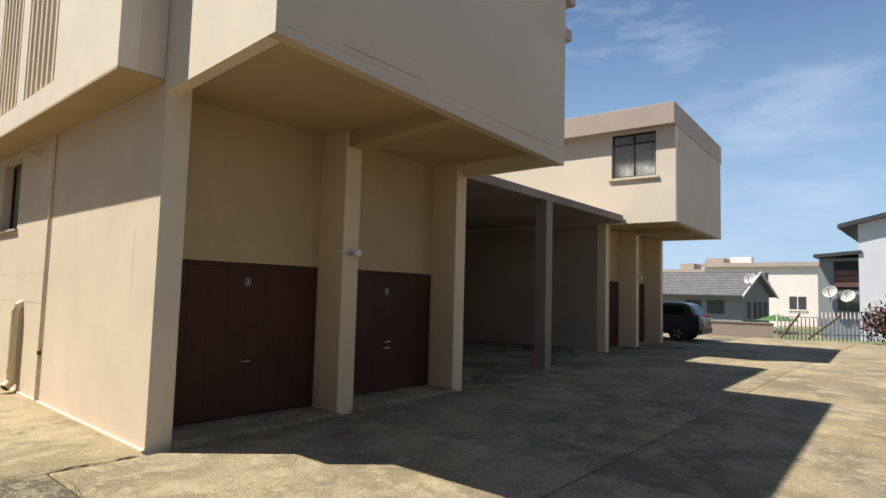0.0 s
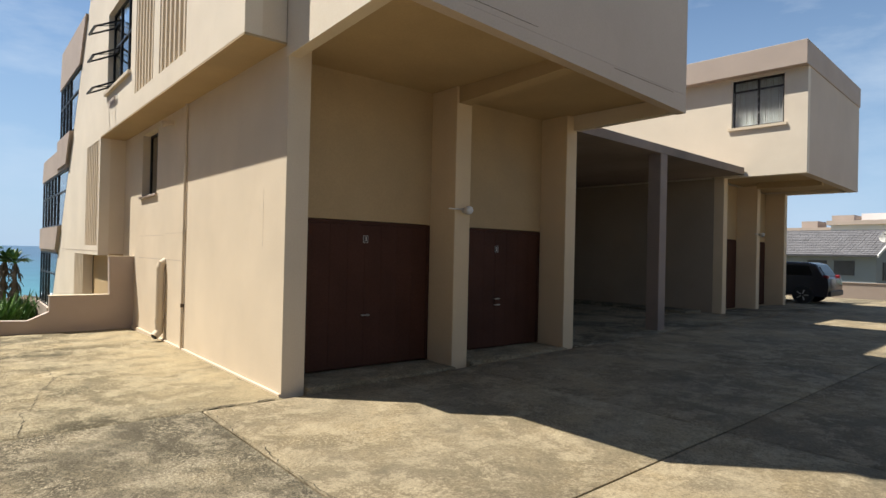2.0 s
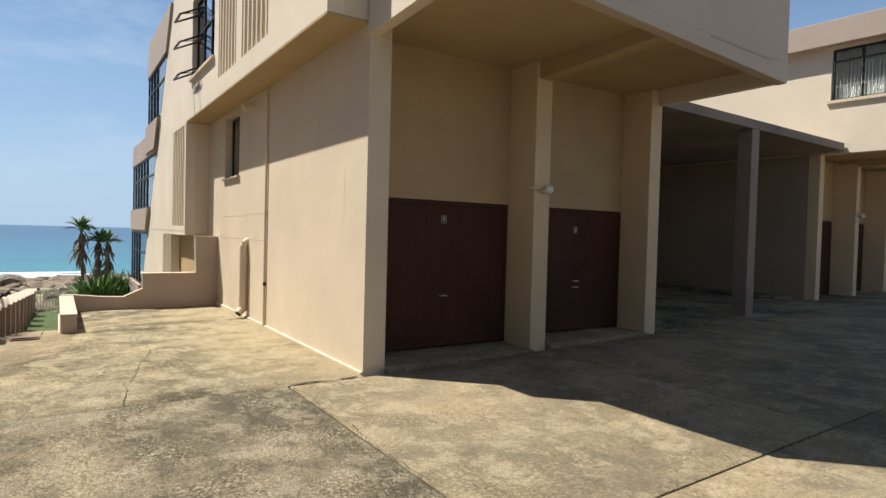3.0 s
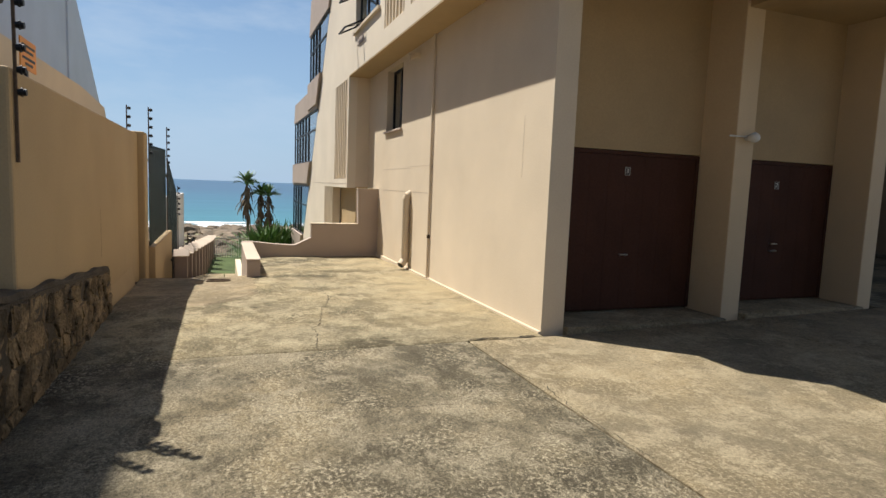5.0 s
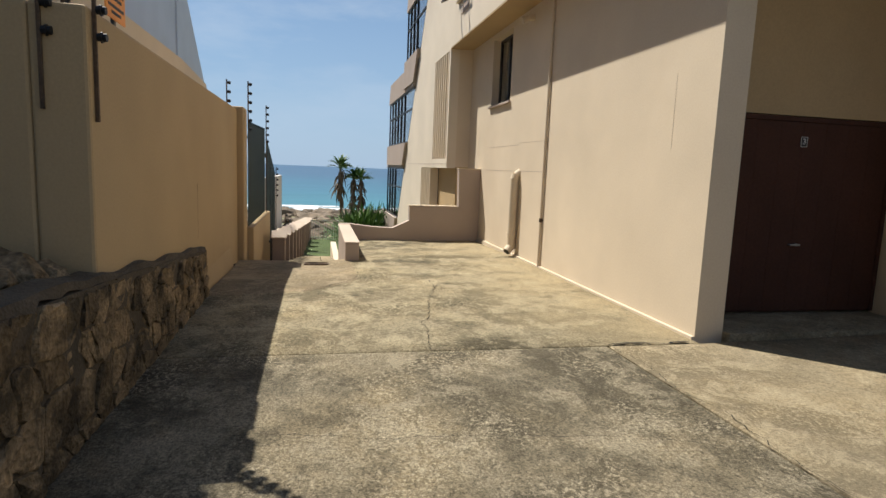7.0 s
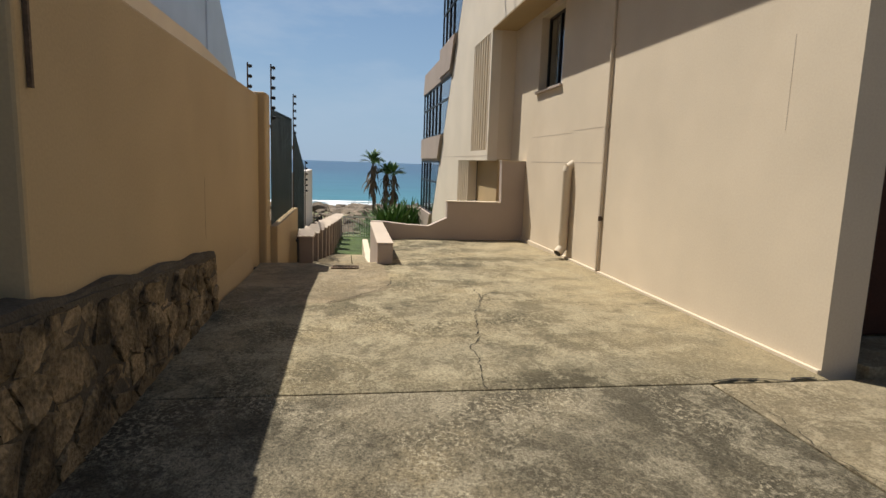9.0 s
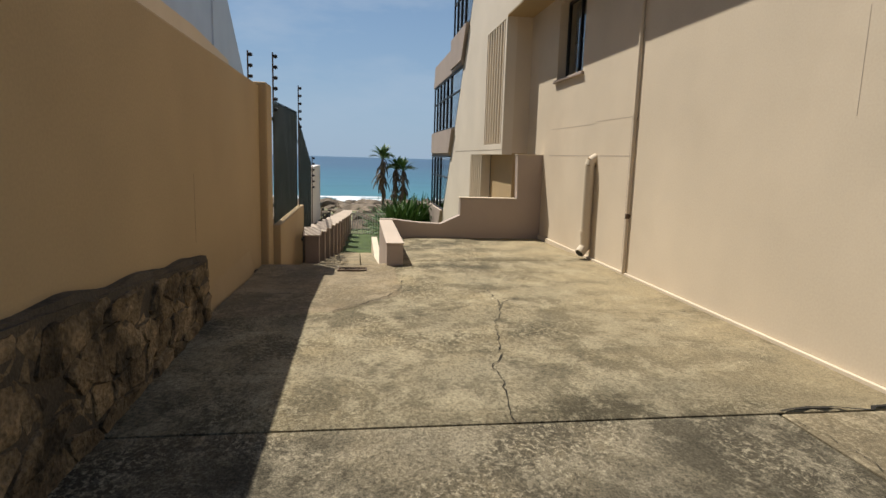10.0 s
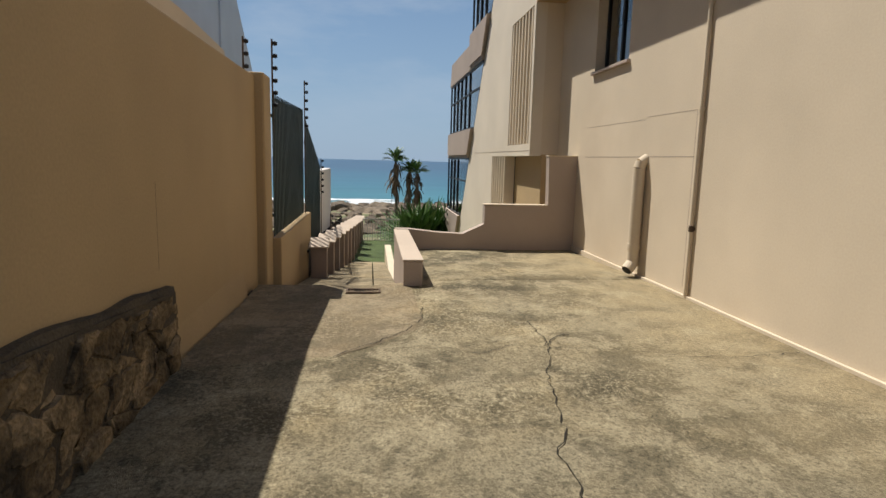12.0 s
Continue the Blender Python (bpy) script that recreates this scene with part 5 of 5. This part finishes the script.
for y in (40.7, 41.5, 42.2, 42.9):
    bm = bmesh.new()
    x = -4.2
    box(bm, x - 0.02, x + 0.05, y, y + 0.35, 0.6, 1.7)
    part("window", bm, CHARCOAL, grey)

for piece in grey.children_recursive:
    for v in piece.data.vertices:
        v.co.x += 0.24 * (v.co.y - 40)

big = thing("house", "two-storey white house with flat roofs and dark windows", "house")
bm = bmesh.new()
box(bm, -12.6, -2.8, 60, 70, -3, 5.1)
part("wall", bm, WHITE_WALL, big)
block("roof", MAUVE, big, -12.9, -2.6, 59.7, 70.3, 5.1, 5.5)
block("side_wing", WHITE_WALL, big, -17.5, -12.6, 61, 70, -3, 4.6)
block("wing_roof", MAUVE, big, -17.8, -12.5, 60.8, 70, 4.6, 4.95)
block("roof_tower", MAUVE, big, -15.6, -14.2, 61.5, 64, 4.95, 5.6)
block("roof_tower", MAUVE, big, -13.0, -11.2, 61.5, 64, 5.5, 6.1)
block("roof_tank", WHITE_WALL, big, -11.0, -9.0, 63, 64, 5.5, 6.3)
for x, z0, z1, w in ((-5.1, 1.1, 2.3, 1.35), (-7.6, 3.7, 4.5, 0.75), (-14.5, 3.3, 4.2, 1.2)):
    y = 60 if x > -12 else 61
    win = block("window", CHARCOAL, big, x, x + w, y - 0.03, y, z0, z1)
    block("mullion", WHITE_WALL, win, x + w / 2 - 0.04, x + w / 2 + 0.04, y - 0.05, y - 0.03, z0, z1)
    block("sill", WHITE_WALL, win, x - 0.08, x + w + 0.08, y - 0.1, y, z0 - 0.1, z0)

right = thing("house", "tall pale grey house with a dark timber balcony", "house")
bm = bmesh.new()
prism(bm, [(2.35, -2), (9, -2), (9, 7.8), (6, 7.5), (2.35, 6.6)], 39, 50, "y")
part("wall", bm, GREY_WALL, right)
bm = bmesh.new()
prism(bm, [(1.4, 6.2), (9.3, 8.1), (9.3, 8.35), (1.4, 6.45)], 38.6, 50, "y")
part("roof", bm, CHARCOAL, right, "dark sheet roof")
block("balcony_wall", SLATE_WALL, right, 0.3, 2.35, 39.6, 46, -2, 4.5)
bm = bmesh.new()
prism(bm, [(0.1, 4.5), (2.5, 4.7), (2.5, 4.9), (0.1, 4.7)], 38.9, 46, "y")
part("balcony_roof", bm, CHARCOAL, right)
# flat black sheet on the wall stands for the shaded balcony interior
block("balcony_shade_sheet", BLACK, right, 1.05, 2.3, 39.57, 39.6, 2.6, 4.3)
for z in (2.75, 3.1, 3.45):
    block("balcony_board", LEAF_RED, right, 1.05, 2.3, 39.5, 39.56, z, z + 0.3)
block("window", CHARCOAL, right, 1.2, 2.3, 39.57, 39.6, 1.3, 2.3)


def dish(at, r):
    d = thing("satellite_dish", "white satellite dish on a bracket", "satellite dish", "satellite dishes", at=at)
    bm = bmesh.new()
    last = None
    for k in range(5):
        q = r * k / 4
        ring = [bm.verts.new((q * math.cos(a * math.pi / 10), -0.5 * q * q / r + 0.2 * r, q * math.sin(a * math.pi / 10))) for a in range(20)] if k else None
        if k == 1:
            bm.faces.new(ring)
        elif k > 1:
            for a in range(20):
                bm.faces.new((last[a], last[(a + 1) % 20], ring[(a + 1) % 20], ring[a]))
        last = ring
    bmesh.ops.solidify(bm, geom=bm.faces[:], thickness=0.012)
    bmesh.ops.recalc_face_normals(bm, faces=bm.faces)
    smooth(part("reflector", bm, WHITE_PLASTIC, d))
    bm = bmesh.new()
    rod(bm, (0, 0.1, -r), (0, -r * 0.9, 0), 0.015, seg=6)
    box(bm, -0.03, 0.03, -r * 0.9 - 0.05, -r * 0.9 + 0.03, -0.03, 0.03)
    part("feed_arm", bm, DARK_METAL, d)
    bm = bmesh.new()
    rod(bm, (0, r * 0.25, 0), (0, r * 0.5, -r * 1.3), 0.025, seg=6)
    part("mount", bm, DARK_METAL, d)


dish(pose(-3.55, 39.6, 3.2, -28, 0, -14), 0.41)
dish(pose(0.9, 39.2, 2.42, -28, 0, -14), 0.41)
dish(pose(1.78, 39.2, 2.18, -28, 0, -14), 0.41)
umb = thing("parasol", "closed-sided green garden parasol beyond the fence", "parasol", at=pose(-0.9, 34, 0))
bm = bmesh.new()
bmesh.ops.create_cone(bm, cap_ends=True, segments=8, radius1=1.1, radius2=0.05, depth=0.35, matrix=Matrix.Translation((0, 0, 0.9)))
part("canopy", bm, LEAF, umb, "green cloth canopy")
bm = bmesh.new()
rod(bm, (0, 0, -0.4), (0, 0, 0.8), 0.03)
part("pole", bm, PALE_METAL, umb)

# unseen plain walls added behind the walker, dark, to cut sky fill in the shade
back = thing("boundary_wall", "unseen slate-grey wall added to block sky light", "wall")
block("wall", SLATE_WALL, back, 14.0, 14.3, -4.5, 30, -0.4, 5.0)
block("side", SLATE_WALL, back, 8.2, 14.0, -4.8, -4.5, -0.4, 3.0)
